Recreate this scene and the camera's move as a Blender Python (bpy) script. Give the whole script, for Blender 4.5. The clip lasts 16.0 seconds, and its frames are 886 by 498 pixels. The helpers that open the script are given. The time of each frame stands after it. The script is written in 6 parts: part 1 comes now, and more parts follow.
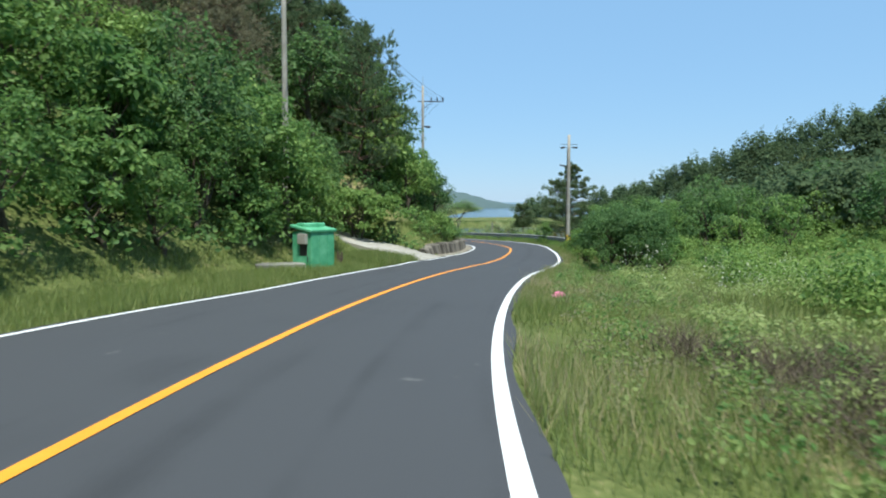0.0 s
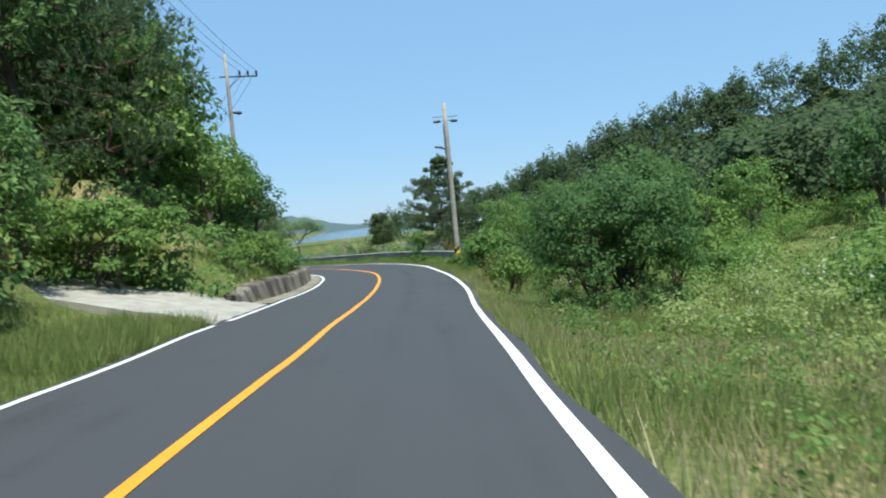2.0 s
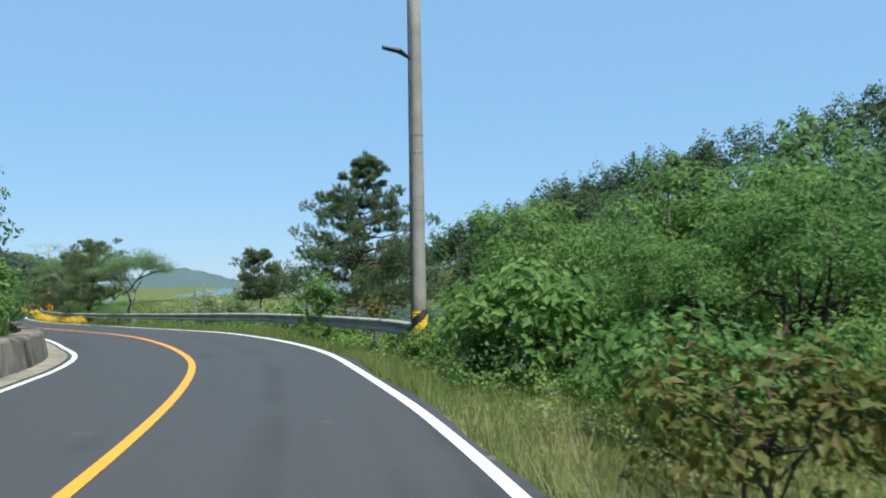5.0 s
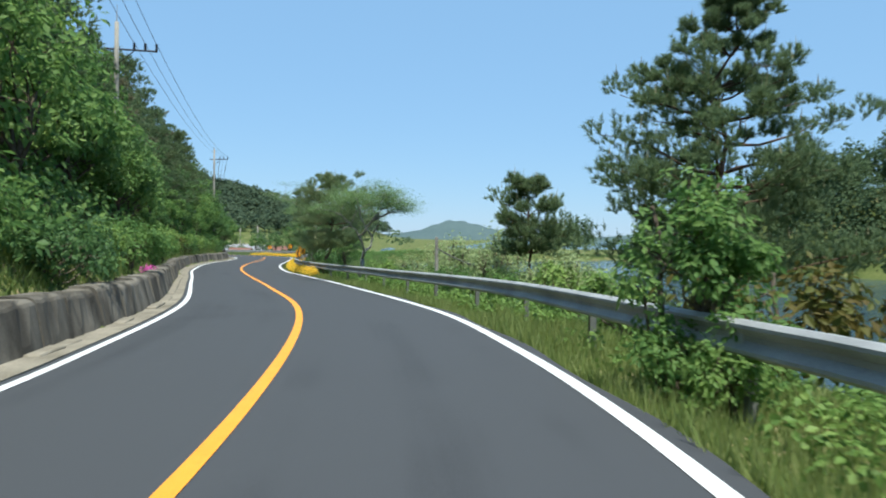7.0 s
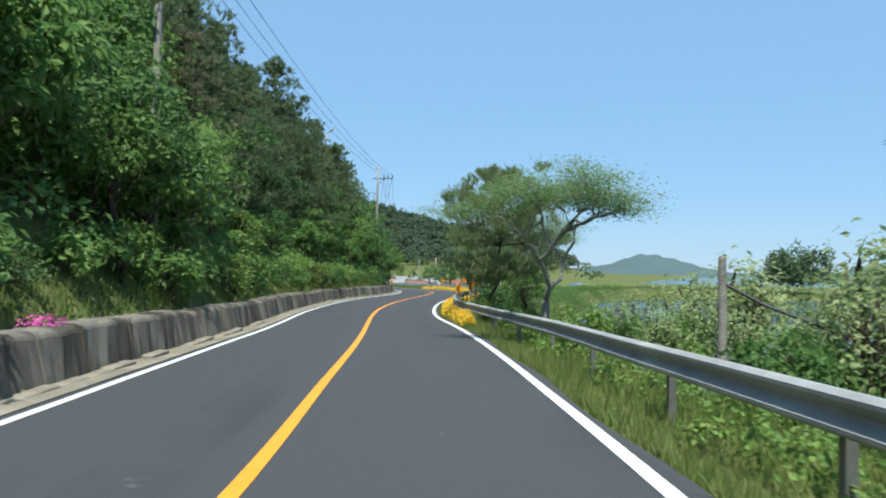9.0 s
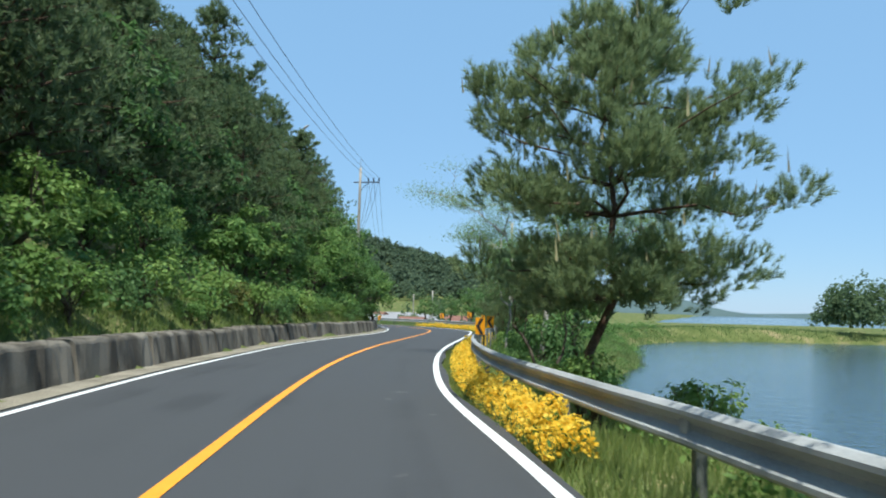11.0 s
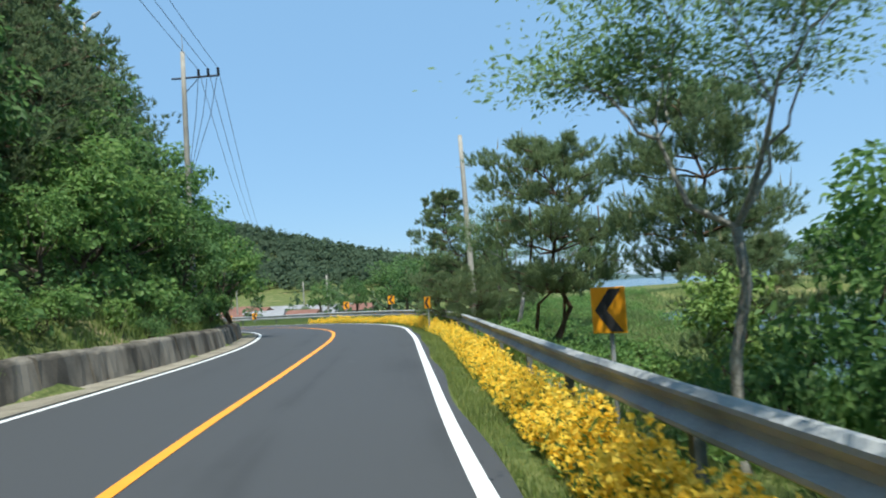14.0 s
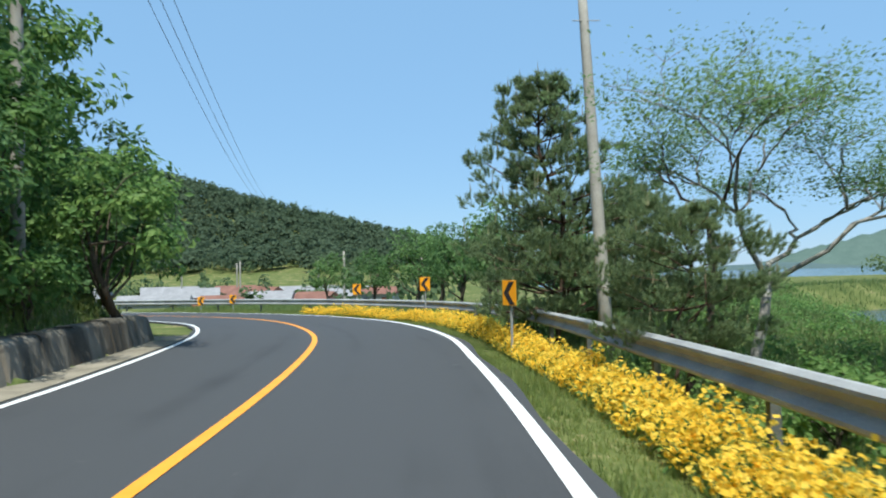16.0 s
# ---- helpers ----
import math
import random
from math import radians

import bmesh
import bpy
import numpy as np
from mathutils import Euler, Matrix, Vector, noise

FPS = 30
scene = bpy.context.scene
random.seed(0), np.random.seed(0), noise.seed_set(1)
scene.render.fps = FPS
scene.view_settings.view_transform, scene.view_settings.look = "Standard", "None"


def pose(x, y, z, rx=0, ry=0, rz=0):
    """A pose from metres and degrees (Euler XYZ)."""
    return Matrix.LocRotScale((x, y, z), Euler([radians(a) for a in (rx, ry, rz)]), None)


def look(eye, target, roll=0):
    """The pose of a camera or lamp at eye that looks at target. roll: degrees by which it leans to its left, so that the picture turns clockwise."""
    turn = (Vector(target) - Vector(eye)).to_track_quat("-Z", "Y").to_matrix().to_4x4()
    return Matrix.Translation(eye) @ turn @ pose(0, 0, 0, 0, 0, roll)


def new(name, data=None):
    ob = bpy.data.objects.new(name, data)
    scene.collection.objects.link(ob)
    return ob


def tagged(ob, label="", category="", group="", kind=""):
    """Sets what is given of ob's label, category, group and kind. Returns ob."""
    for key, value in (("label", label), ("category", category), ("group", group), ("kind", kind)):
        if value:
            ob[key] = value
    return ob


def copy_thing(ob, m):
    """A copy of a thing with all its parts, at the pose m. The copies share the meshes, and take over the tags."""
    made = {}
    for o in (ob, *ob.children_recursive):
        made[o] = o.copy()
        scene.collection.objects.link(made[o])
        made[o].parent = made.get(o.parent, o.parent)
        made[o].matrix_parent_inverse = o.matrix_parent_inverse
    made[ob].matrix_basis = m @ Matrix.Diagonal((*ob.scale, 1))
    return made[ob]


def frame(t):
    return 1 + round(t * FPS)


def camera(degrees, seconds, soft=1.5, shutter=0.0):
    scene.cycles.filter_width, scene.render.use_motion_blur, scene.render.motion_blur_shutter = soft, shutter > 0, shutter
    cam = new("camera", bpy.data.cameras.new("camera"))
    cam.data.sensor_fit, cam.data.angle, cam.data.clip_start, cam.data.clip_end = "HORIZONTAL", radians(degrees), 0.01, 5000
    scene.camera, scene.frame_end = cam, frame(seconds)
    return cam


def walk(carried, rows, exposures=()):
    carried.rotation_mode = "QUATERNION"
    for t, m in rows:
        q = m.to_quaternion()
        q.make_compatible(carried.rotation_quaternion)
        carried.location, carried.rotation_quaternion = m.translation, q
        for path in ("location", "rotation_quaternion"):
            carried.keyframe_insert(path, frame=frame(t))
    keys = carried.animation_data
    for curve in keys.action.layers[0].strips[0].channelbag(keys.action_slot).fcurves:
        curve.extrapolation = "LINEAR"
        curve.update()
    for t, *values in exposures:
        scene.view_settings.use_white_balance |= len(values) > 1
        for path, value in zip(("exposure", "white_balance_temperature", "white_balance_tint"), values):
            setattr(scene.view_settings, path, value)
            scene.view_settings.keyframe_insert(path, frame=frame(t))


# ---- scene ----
cam = camera(61.7, 16.0, 2.0, 0.16)
METRES, EYE, TILT, LEAN, TURN = 150.0, 1.52, -3.7, 0.0, 0.0
ROWS = [
    (0.0, 0.0, 0.0, -0.00347, -0.0, 0.0, -0.0),
    (0.5, -0.0025, 0.0373, -0.00297, -2.66, -0.1, 3.86),
    (1.0, -0.0021, 0.0707, -0.00247, -5.83, 0.08, 6.82),
    (1.5, 0.0011, 0.1043, -0.00157, -9.35, 0.75, 7.71),
    (2.0, 0.0054, 0.1358, -0.00087, -11.71, 0.95, 6.16),
    (2.5, 0.0107, 0.1689, -7e-05, -13.57, 0.04, 4.01),
    (3.0, 0.0176, 0.2032, 0.00063, -14.2, 0.35, 3.78),
    (3.2, 0.0205, 0.2161, 0.00073, -14.48, 1.45, 4.2),
    (4.25, 0.0315, 0.2755, 0.0012, -18.6, 4.6, 3.0),
    (5.3, 0.04, 0.3326, 0.0026, -18.98, 5.97, 1.86),
    (5.5, 0.0419, 0.3442, 0.0028, -17.71, 5.86, 1.29),
    (6.0, 0.046, 0.373, 0.004, -10.58, 4.72, 1.13),
    (6.5, 0.0486, 0.4008, 0.0054, -3.53, 3.22, 0.26),
    (7.0, 0.0494, 0.4299, 0.0069, 1.38, 2.64, -0.91),
    (7.5, 0.0485, 0.461, 0.0085, 4.88, 4.69, 0.13),
    (8.0, 0.046, 0.49, 0.0098, 9.68, 5.51, -0.79),
    (8.5, 0.0407, 0.5186, 0.0109, 13.69, 5.31, -1.68),
    (9.0, 0.0344, 0.546, 0.012, 15.64, 4.91, -2.16),
    (9.2, 0.0313, 0.5572, 0.0126, 16.41, 4.7, -2.18),
    (10.25, 0.0118, 0.6237, 0.0149, 16.6, 6.4, -2.5),
    (11.3, -0.0101, 0.6902, 0.0169, 14.59, 7.99, -2.6),
    (11.5, -0.0138, 0.7016, 0.0176, 14.32, 7.41, -2.4),
    (12.0, -0.0242, 0.7304, 0.0191, 13.83, 7.28, -1.21),
    (12.5, -0.0352, 0.7616, 0.0206, 13.13, 8.19, -0.33),
    (13.0, -0.0442, 0.7916, 0.022, 12.31, 8.26, 1.57),
    (13.5, -0.0519, 0.8202, 0.0233, 9.48, 7.19, 3.4),
    (14.0, -0.0597, 0.8509, 0.0249, 7.33, 6.57, 3.1),
    (14.5, -0.0679, 0.8838, 0.0265, 9.24, 7.97, 1.19),
    (15.0, -0.0745, 0.9149, 0.0282, 11.07, 9.37, 1.08),
    (15.5, -0.0807, 0.9463, 0.0299, 10.13, 8.13, 1.06),
    (16.0, -0.0868, 0.9765, 0.0313, 9.19, 5.53, 0.73),
]
walk(cam, [(t, pose(0, 0, EYE, TILT, LEAN, TURN) @ pose(METRES * x, METRES * y, METRES * z, 90 + pitch, roll, yaw)) for t, x, y, z, yaw, pitch, roll in ROWS], [(0, 0.5, 6250, 4), (16, 0.5, 6250, 4)])

# ---- daylight ----
SUN_UP, SUN_TURN = 67.0, 168.0     # degrees above the horizon; compass turn from +y towards +x
world = bpy.data.worlds.new("sky")
scene.world = world
world.use_nodes = True
wn = world.node_tree
sky = wn.nodes.new("ShaderNodeTexSky")
sky.sky_type, sky.sun_disc = "NISHITA", False
sky.sun_elevation, sky.sun_rotation = radians(SUN_UP), radians(SUN_TURN)
sky.air_density, sky.dust_density, sky.ozone_density = 1.0, 0.1, 2.5
bg = wn.nodes["Background"]
even = wn.nodes.new("ShaderNodeMix")     # clear coastal air evens the sky out
even.data_type = "RGBA"
even.inputs[0].default_value = 0.8
even.inputs[7].default_value = (1.55, 2.75, 4.35, 1)
wn.links.new(sky.outputs[0], even.inputs[6])
wn.links.new(even.outputs[2], bg.inputs[0])
bg.inputs[1].default_value = 0.136
sun = new("sun", bpy.data.lights.new("sun", "SUN"))
sun.data.energy, sun.data.angle, sun.data.color = 4.8, radians(0.6), (1.0, 0.95, 0.86)
_s = Vector((math.sin(radians(SUN_TURN)) * math.cos(radians(SUN_UP)), math.cos(radians(SUN_TURN)) * math.cos(radians(SUN_UP)), math.sin(radians(SUN_UP))))
sun.matrix_world = look(_s * 100, (0, 0, 0))
rng = np.random.default_rng(7)

# ---- materials ----
def base_mat(name, rough=0.8, metal=0.0, spec=0.3):
    m = bpy.data.materials.new(name)
    m.use_nodes = True
    b = m.node_tree.nodes["Principled BSDF"]
    b.inputs["Roughness"].default_value, b.inputs["Metallic"].default_value = rough, metal
    b.inputs["Specular IOR Level"].default_value = spec
    return m, m.node_tree, b


def surface(name, dark, light, scale=6.0, fine=60.0, rough=0.85, metal=0.0, bump=0.3, blotch=0.5, spec=0.3, bump_dist=0.01):
    """Two colours mixed by a coarse and a fine noise in object space, with bump from the fine one."""
    m, t, b = base_mat(name, rough, metal, spec)
    co = t.nodes.new("ShaderNodeTexCoord")
    n1, n2 = t.nodes.new("ShaderNodeTexNoise"), t.nodes.new("ShaderNodeTexNoise")
    n1.inputs["Scale"].default_value, n2.inputs["Scale"].default_value = scale, fine
    n1.inputs["Detail"].default_value, n2.inputs["Detail"].default_value = 6, 4
    for n in (n1, n2):
        t.links.new(co.outputs["Object"], n.inputs["Vector"])
    mixf = t.nodes.new("ShaderNodeMix")
    mixf.inputs[0].default_value = blotch
    t.links.new(n2.outputs["Fac"], mixf.inputs[2])
    t.links.new(n1.outputs["Fac"], mixf.inputs[3])
    ramp = t.nodes.new("ShaderNodeValToRGB")
    ramp.color_ramp.elements[0].position, ramp.color_ramp.elements[1].position = 0.35, 0.65
    ramp.color_ramp.elements[0].color, ramp.color_ramp.elements[1].color = (*dark, 1), (*light, 1)
    t.links.new(mixf.outputs[0], ramp.inputs[0])
    t.links.new(ramp.outputs[0], b.inputs["Base Color"])
    bp = t.nodes.new("ShaderNodeBump")
    bp.inputs["Strength"].default_value, bp.inputs["Distance"].default_value = bump, bump_dist
    t.links.new(n2.outputs["Fac"], bp.inputs["Height"])
    t.links.new(bp.outputs[0], b.inputs["Normal"])
    return m


def foliage(name, a, b_, c, through_light=0.35, rough=0.55):
    """Leaves: three colours over the islands, part of the light passes through."""
    m, t, b = base_mat(name, rough, 0.0, 0.25)
    geo = t.nodes.new("ShaderNodeNewGeometry")
    obi = t.nodes.new("ShaderNodeObjectInfo")
    co = t.nodes.new("ShaderNodeTexCoord")
    nz = t.nodes.new("ShaderNodeTexNoise")
    nz.inputs["Scale"].default_value, nz.inputs["Detail"].default_value = 0.9, 3
    t.links.new(co.outputs["Object"], nz.inputs["Vector"])
    f = t.nodes.new("ShaderNodeMath")
    f.operation = "MULTIPLY_ADD"
    f.inputs[1].default_value = 0.45
    t.links.new(geo.outputs["Random Per Island"], f.inputs[0])
    f2 = t.nodes.new("ShaderNodeMath")
    f2.operation = "MULTIPLY_ADD"
    f2.inputs[1].default_value, f2.inputs[2].default_value = 0.35, -0.12
    t.links.new(obi.outputs["Random"], f2.inputs[0])
    f3 = t.nodes.new("ShaderNodeMath")
    f3.operation = "MULTIPLY_ADD"
    f3.inputs[1].default_value = 0.6
    t.links.new(nz.outputs["Fac"], f3.inputs[0])
    t.links.new(f2.outputs[0], f3.inputs[2])
    t.links.new(f3.outputs[0], f.inputs[2])
    r = t.nodes.new("ShaderNodeValToRGB")
    r.color_ramp.elements[0].color, r.color_ramp.elements[1].color = (*a, 1), (*c, 1)
    r.color_ramp.elements[0].position, r.color_ramp.elements[1].position = 0.15, 0.9
    e = r.color_ramp.elements.new(0.5)
    e.color = (*b_, 1)
    t.links.new(f.outputs[0], r.inputs[0])
    t.links.new(r.outputs[0], b.inputs["Base Color"])
    tr = t.nodes.new("ShaderNodeBsdfTranslucent")
    t.links.new(r.outputs[0], tr.inputs["Color"])
    mx = t.nodes.new("ShaderNodeMixShader")
    mx.inputs[0].default_value = through_light
    t.links.new(b.outputs[0], mx.inputs[1])
    t.links.new(tr.outputs[0], mx.inputs[2])
    t.links.new(mx.outputs[0], t.nodes["Material Output"].inputs[0])
    return m


def asphalt_mat():
    """Dry asphalt: fine stone grain, faint lengthwise tracks, a few darker patches and pale scuffs."""
    m, t, b = base_mat("asphalt", 0.82, 0.0, 0.35)
    co = t.nodes.new("ShaderNodeTexCoord")
    mp = t.nodes.new("ShaderNodeMapping")
    mp.inputs["Scale"].default_value = (1.5, 0.035, 1.0)
    t.links.new(co.outputs["UV"], mp.inputs[0])
    tex = []
    for src, sc, det in ((mp.outputs[0], 1.0, 4), (co.outputs["Object"], 0.35, 5), (co.outputs["Object"], 70.0, 3), (co.outputs["Object"], 1.7, 5)):
        n = t.nodes.new("ShaderNodeTexNoise")
        n.inputs["Scale"].default_value, n.inputs["Detail"].default_value = sc, det
        t.links.new(src, n.inputs["Vector"])
        tex.append(n)
    sums = tex[0].outputs["Fac"]
    for n, k in ((tex[1], 0.6), (tex[2], 0.55)):
        ad = t.nodes.new("ShaderNodeMath")
        ad.operation = "MULTIPLY_ADD"
        ad.inputs[1].default_value = k
        t.links.new(n.outputs["Fac"], ad.inputs[0])
        t.links.new(sums, ad.inputs[2])
        sums = ad.outputs[0]
    r = t.nodes.new("ShaderNodeValToRGB")
    r.color_ramp.elements[0].position, r.color_ramp.elements[1].position = 0.7, 1.45
    r.color_ramp.elements[0].color, r.color_ramp.elements[1].color = (0.031, 0.0325, 0.0355, 1), (0.052, 0.0545, 0.0595, 1)
    t.links.new(sums, r.inputs[0])
    sc_r = t.nodes.new("ShaderNodeValToRGB")
    sc_r.color_ramp.elements[0].position, sc_r.color_ramp.elements[1].position = 0.71, 0.78
    t.links.new(tex[3].outputs["Fac"], sc_r.inputs[0])
    mx = t.nodes.new("ShaderNodeMix")
    mx.data_type = "RGBA"
    mx.inputs[7].default_value = (0.12, 0.122, 0.12, 1)
    t.links.new(sc_r.outputs[0], mx.inputs[0])
    t.links.new(r.outputs[0], mx.inputs[6])
    t.links.new(mx.outputs[2], b.inputs["Base Color"])
    bp = t.nodes.new("ShaderNodeBump")
    bp.inputs["Strength"].default_value, bp.inputs["Distance"].default_value = 0.5, 0.006
    t.links.new(tex[2].outputs["Fac"], bp.inputs["Height"])
    t.links.new(bp.outputs[0], b.inputs["Normal"])
    return m


ASPHALT = asphalt_mat()
WHITE_LINE = surface("white_road_paint", (0.62, 0.63, 0.63), (0.82, 0.83, 0.82), 3, 60, 0.6, 0, 0.3, 0.4)
YELLOW_LINE = surface("yellow_road_paint", (0.74, 0.27, 0.02), (0.86, 0.35, 0.035), 3, 60, 0.6, 0, 0.3, 0.4)
CONCRETE = surface("weathered_concrete", (0.10, 0.097, 0.09), (0.33, 0.32, 0.29), 1.4, 22, 0.9, 0, 0.5, 0.75, 0.2)
PALE_CONCRETE = surface("pale_concrete", (0.25, 0.235, 0.20), (0.42, 0.40, 0.355), 1.5, 30, 0.9, 0, 0.4, 0.6, 0.2)
POLE_CONCRETE = surface("spun_concrete", (0.24, 0.225, 0.195), (0.40, 0.38, 0.335), 2, 40, 0.85, 0, 0.2, 0.5, 0.2)
STEEL = surface("galvanised_steel", (0.24, 0.25, 0.255), (0.42, 0.43, 0.435), 1.2, 50, 0.68, 0.15, 0.12, 0.6, 0.3)
POST_STEEL = surface("dull_post_steel", (0.09, 0.10, 0.09), (0.20, 0.21, 0.20), 2.5, 50, 0.7, 0.2, 0.12, 0.6, 0.3)
DARK_STEEL = surface("dark_steel", (0.03, 0.03, 0.035), (0.07, 0.07, 0.075), 4, 50, 0.5, 0.3, 0.1)
GREEN_PAINT = surface("faded_green_paint", (0.05, 0.27, 0.13), (0.16, 0.46, 0.27), 2.5, 30, 0.6, 0, 0.2, 0.7)
SIGN_ORANGE = surface("sign_orange", (0.86, 0.33, 0.01), (0.93, 0.40, 0.02), 3, 30, 0.45, 0, 0.05)
SIGN_YELLOW = surface("hazard_yellow", (0.75, 0.46, 0.02), (0.86, 0.55, 0.03), 3, 30, 0.5, 0, 0.1)
BLACK_PAINT = surface("black_paint", (0.02, 0.02, 0.022), (0.04, 0.04, 0.042), 4, 40, 0.55, 0, 0.1)
SOIL = surface("grassy_soil", (0.045, 0.07, 0.018), (0.13, 0.15, 0.05), 0.35, 9, 0.95, 0, 0.8, 0.55, 0.1, 0.05)
_ramp = [n for n in SOIL.node_tree.nodes if n.bl_idname == "ShaderNodeValToRGB"][0].color_ramp
_ramp.elements[1].position = 0.56
_tan = _ramp.elements.new(0.63)
_tan.color = (0.30, 0.23, 0.13, 1)
GRAVEL = surface("sandy_gravel", (0.13, 0.115, 0.085), (0.33, 0.295, 0.235), 1.2, 40, 0.95, 0, 0.6, 0.5, 0.1)
BARK = surface("grey_brown_bark", (0.05, 0.04, 0.03), (0.16, 0.13, 0.10), 3, 26, 0.95, 0, 0.8, 0.5, 0.1, 0.03)
PALE_BARK = surface("pale_grey_bark", (0.14, 0.13, 0.115), (0.40, 0.385, 0.35), 3, 26, 0.9, 0, 0.5, 0.5, 0.1, 0.02)
PINE_BARK = surface("pine_bark", (0.06, 0.04, 0.03), (0.17, 0.11, 0.08), 3, 24, 0.95, 0, 0.9, 0.5, 0.1, 0.03)
LEAF_MID = foliage("broad_leaves", (0.064, 0.136, 0.04), (0.126, 0.24, 0.066), (0.245, 0.365, 0.105), 0.52)
LEAF_DARK = foliage("dark_leaves", (0.052, 0.112, 0.041), (0.095, 0.184, 0.062), (0.165, 0.275, 0.09), 0.5)
LEAF_LIGHT = foliage("light_leaves", (0.085, 0.155, 0.037), (0.155, 0.262, 0.062), (0.27, 0.38, 0.105), 0.42)
LEAF_SCRUB = foliage("pale_scrub_leaves", (0.15, 0.21, 0.065), (0.25, 0.33, 0.10), (0.39, 0.45, 0.19), 0.5)
BROWN_NEEDLES = foliage("browning_pine_needles", (0.12, 0.125, 0.07), (0.19, 0.185, 0.11), (0.28, 0.26, 0.165), 0.4)
LEAF_PALE = foliage("pale_willow_leaves", (0.19, 0.26, 0.10), (0.29, 0.37, 0.16), (0.42, 0.49, 0.25), 0.5)
LEAF_MIMOSA = foliage("feathery_leaves", (0.085, 0.155, 0.06), (0.145, 0.24, 0.09), (0.225, 0.325, 0.14), 0.6)
LEAF_RUST = foliage("reddish_leaves", (0.10, 0.06, 0.02), (0.12, 0.10, 0.025), (0.10, 0.13, 0.03))
NEEDLES = foliage("pine_needles", (0.11, 0.165, 0.08), (0.175, 0.24, 0.115), (0.27, 0.34, 0.165), 0.5)
DARK_NEEDLES = foliage("dark_pine_needles", (0.07, 0.115, 0.06), (0.12, 0.178, 0.083), (0.19, 0.25, 0.12), 0.5)
CANDLES = surface("pale_pine_shoots", (0.22, 0.20, 0.11), (0.34, 0.31, 0.18), 3, 30, 0.9, 0, 0.0)
GRASS = foliage("grass_blades", (0.11, 0.165, 0.042), (0.19, 0.255, 0.07), (0.31, 0.345, 0.13), 0.48)
DRY_GRASS = foliage("dry_grass", (0.30, 0.27, 0.15), (0.38, 0.33, 0.18), (0.5, 0.45, 0.28), 0.35)
REEDS = foliage("reed_blades", (0.11, 0.165, 0.06), (0.155, 0.22, 0.08), (0.22, 0.28, 0.11), 0.35)
PETALS = foliage("yellow_petals", (0.87, 0.55, 0.04), (0.93, 0.67, 0.08), (0.95, 0.78, 0.17), 0.55)
WHITE_PETALS = foliage("white_petals", (0.55, 0.55, 0.42), (0.7, 0.7, 0.58), (0.8, 0.8, 0.7), 0.3)
PINK_PETALS = foliage("pink_petals", (0.62, 0.06, 0.35), (0.72, 0.1, 0.45), (0.8, 0.2, 0.55), 0.3)
# ridge leaves: close, bluish tones with the distance haze painted in
HAZY_RIDGE_WOOD = foliage("haze_tinted_ridge_woodland", (0.07, 0.105, 0.068), (0.086, 0.127, 0.077), (0.108, 0.15, 0.088), 0.5, 0.95)
# far trees: green raised by about a quarter to stand for haze
HAZE_PALED_WOOD = foliage("haze_paled_woodland", (0.082, 0.128, 0.068), (0.116, 0.172, 0.085), (0.165, 0.222, 0.106), 0.55, 0.9)
# aerial haze is mixed into these two base colours as a blue-grey tint
HAZE_HEADLAND = surface("haze_tinted_headland", (0.08, 0.12, 0.105), (0.105, 0.15, 0.13), 0.05, 0.4, 1.0, 0, 0.0, 0.5, 0.0)
HAZE_HILL = surface("haze_tinted_far_hill", (0.075, 0.11, 0.115), (0.095, 0.135, 0.135), 0.02, 0.2, 1.0, 0, 0.0, 0.5, 0.0)


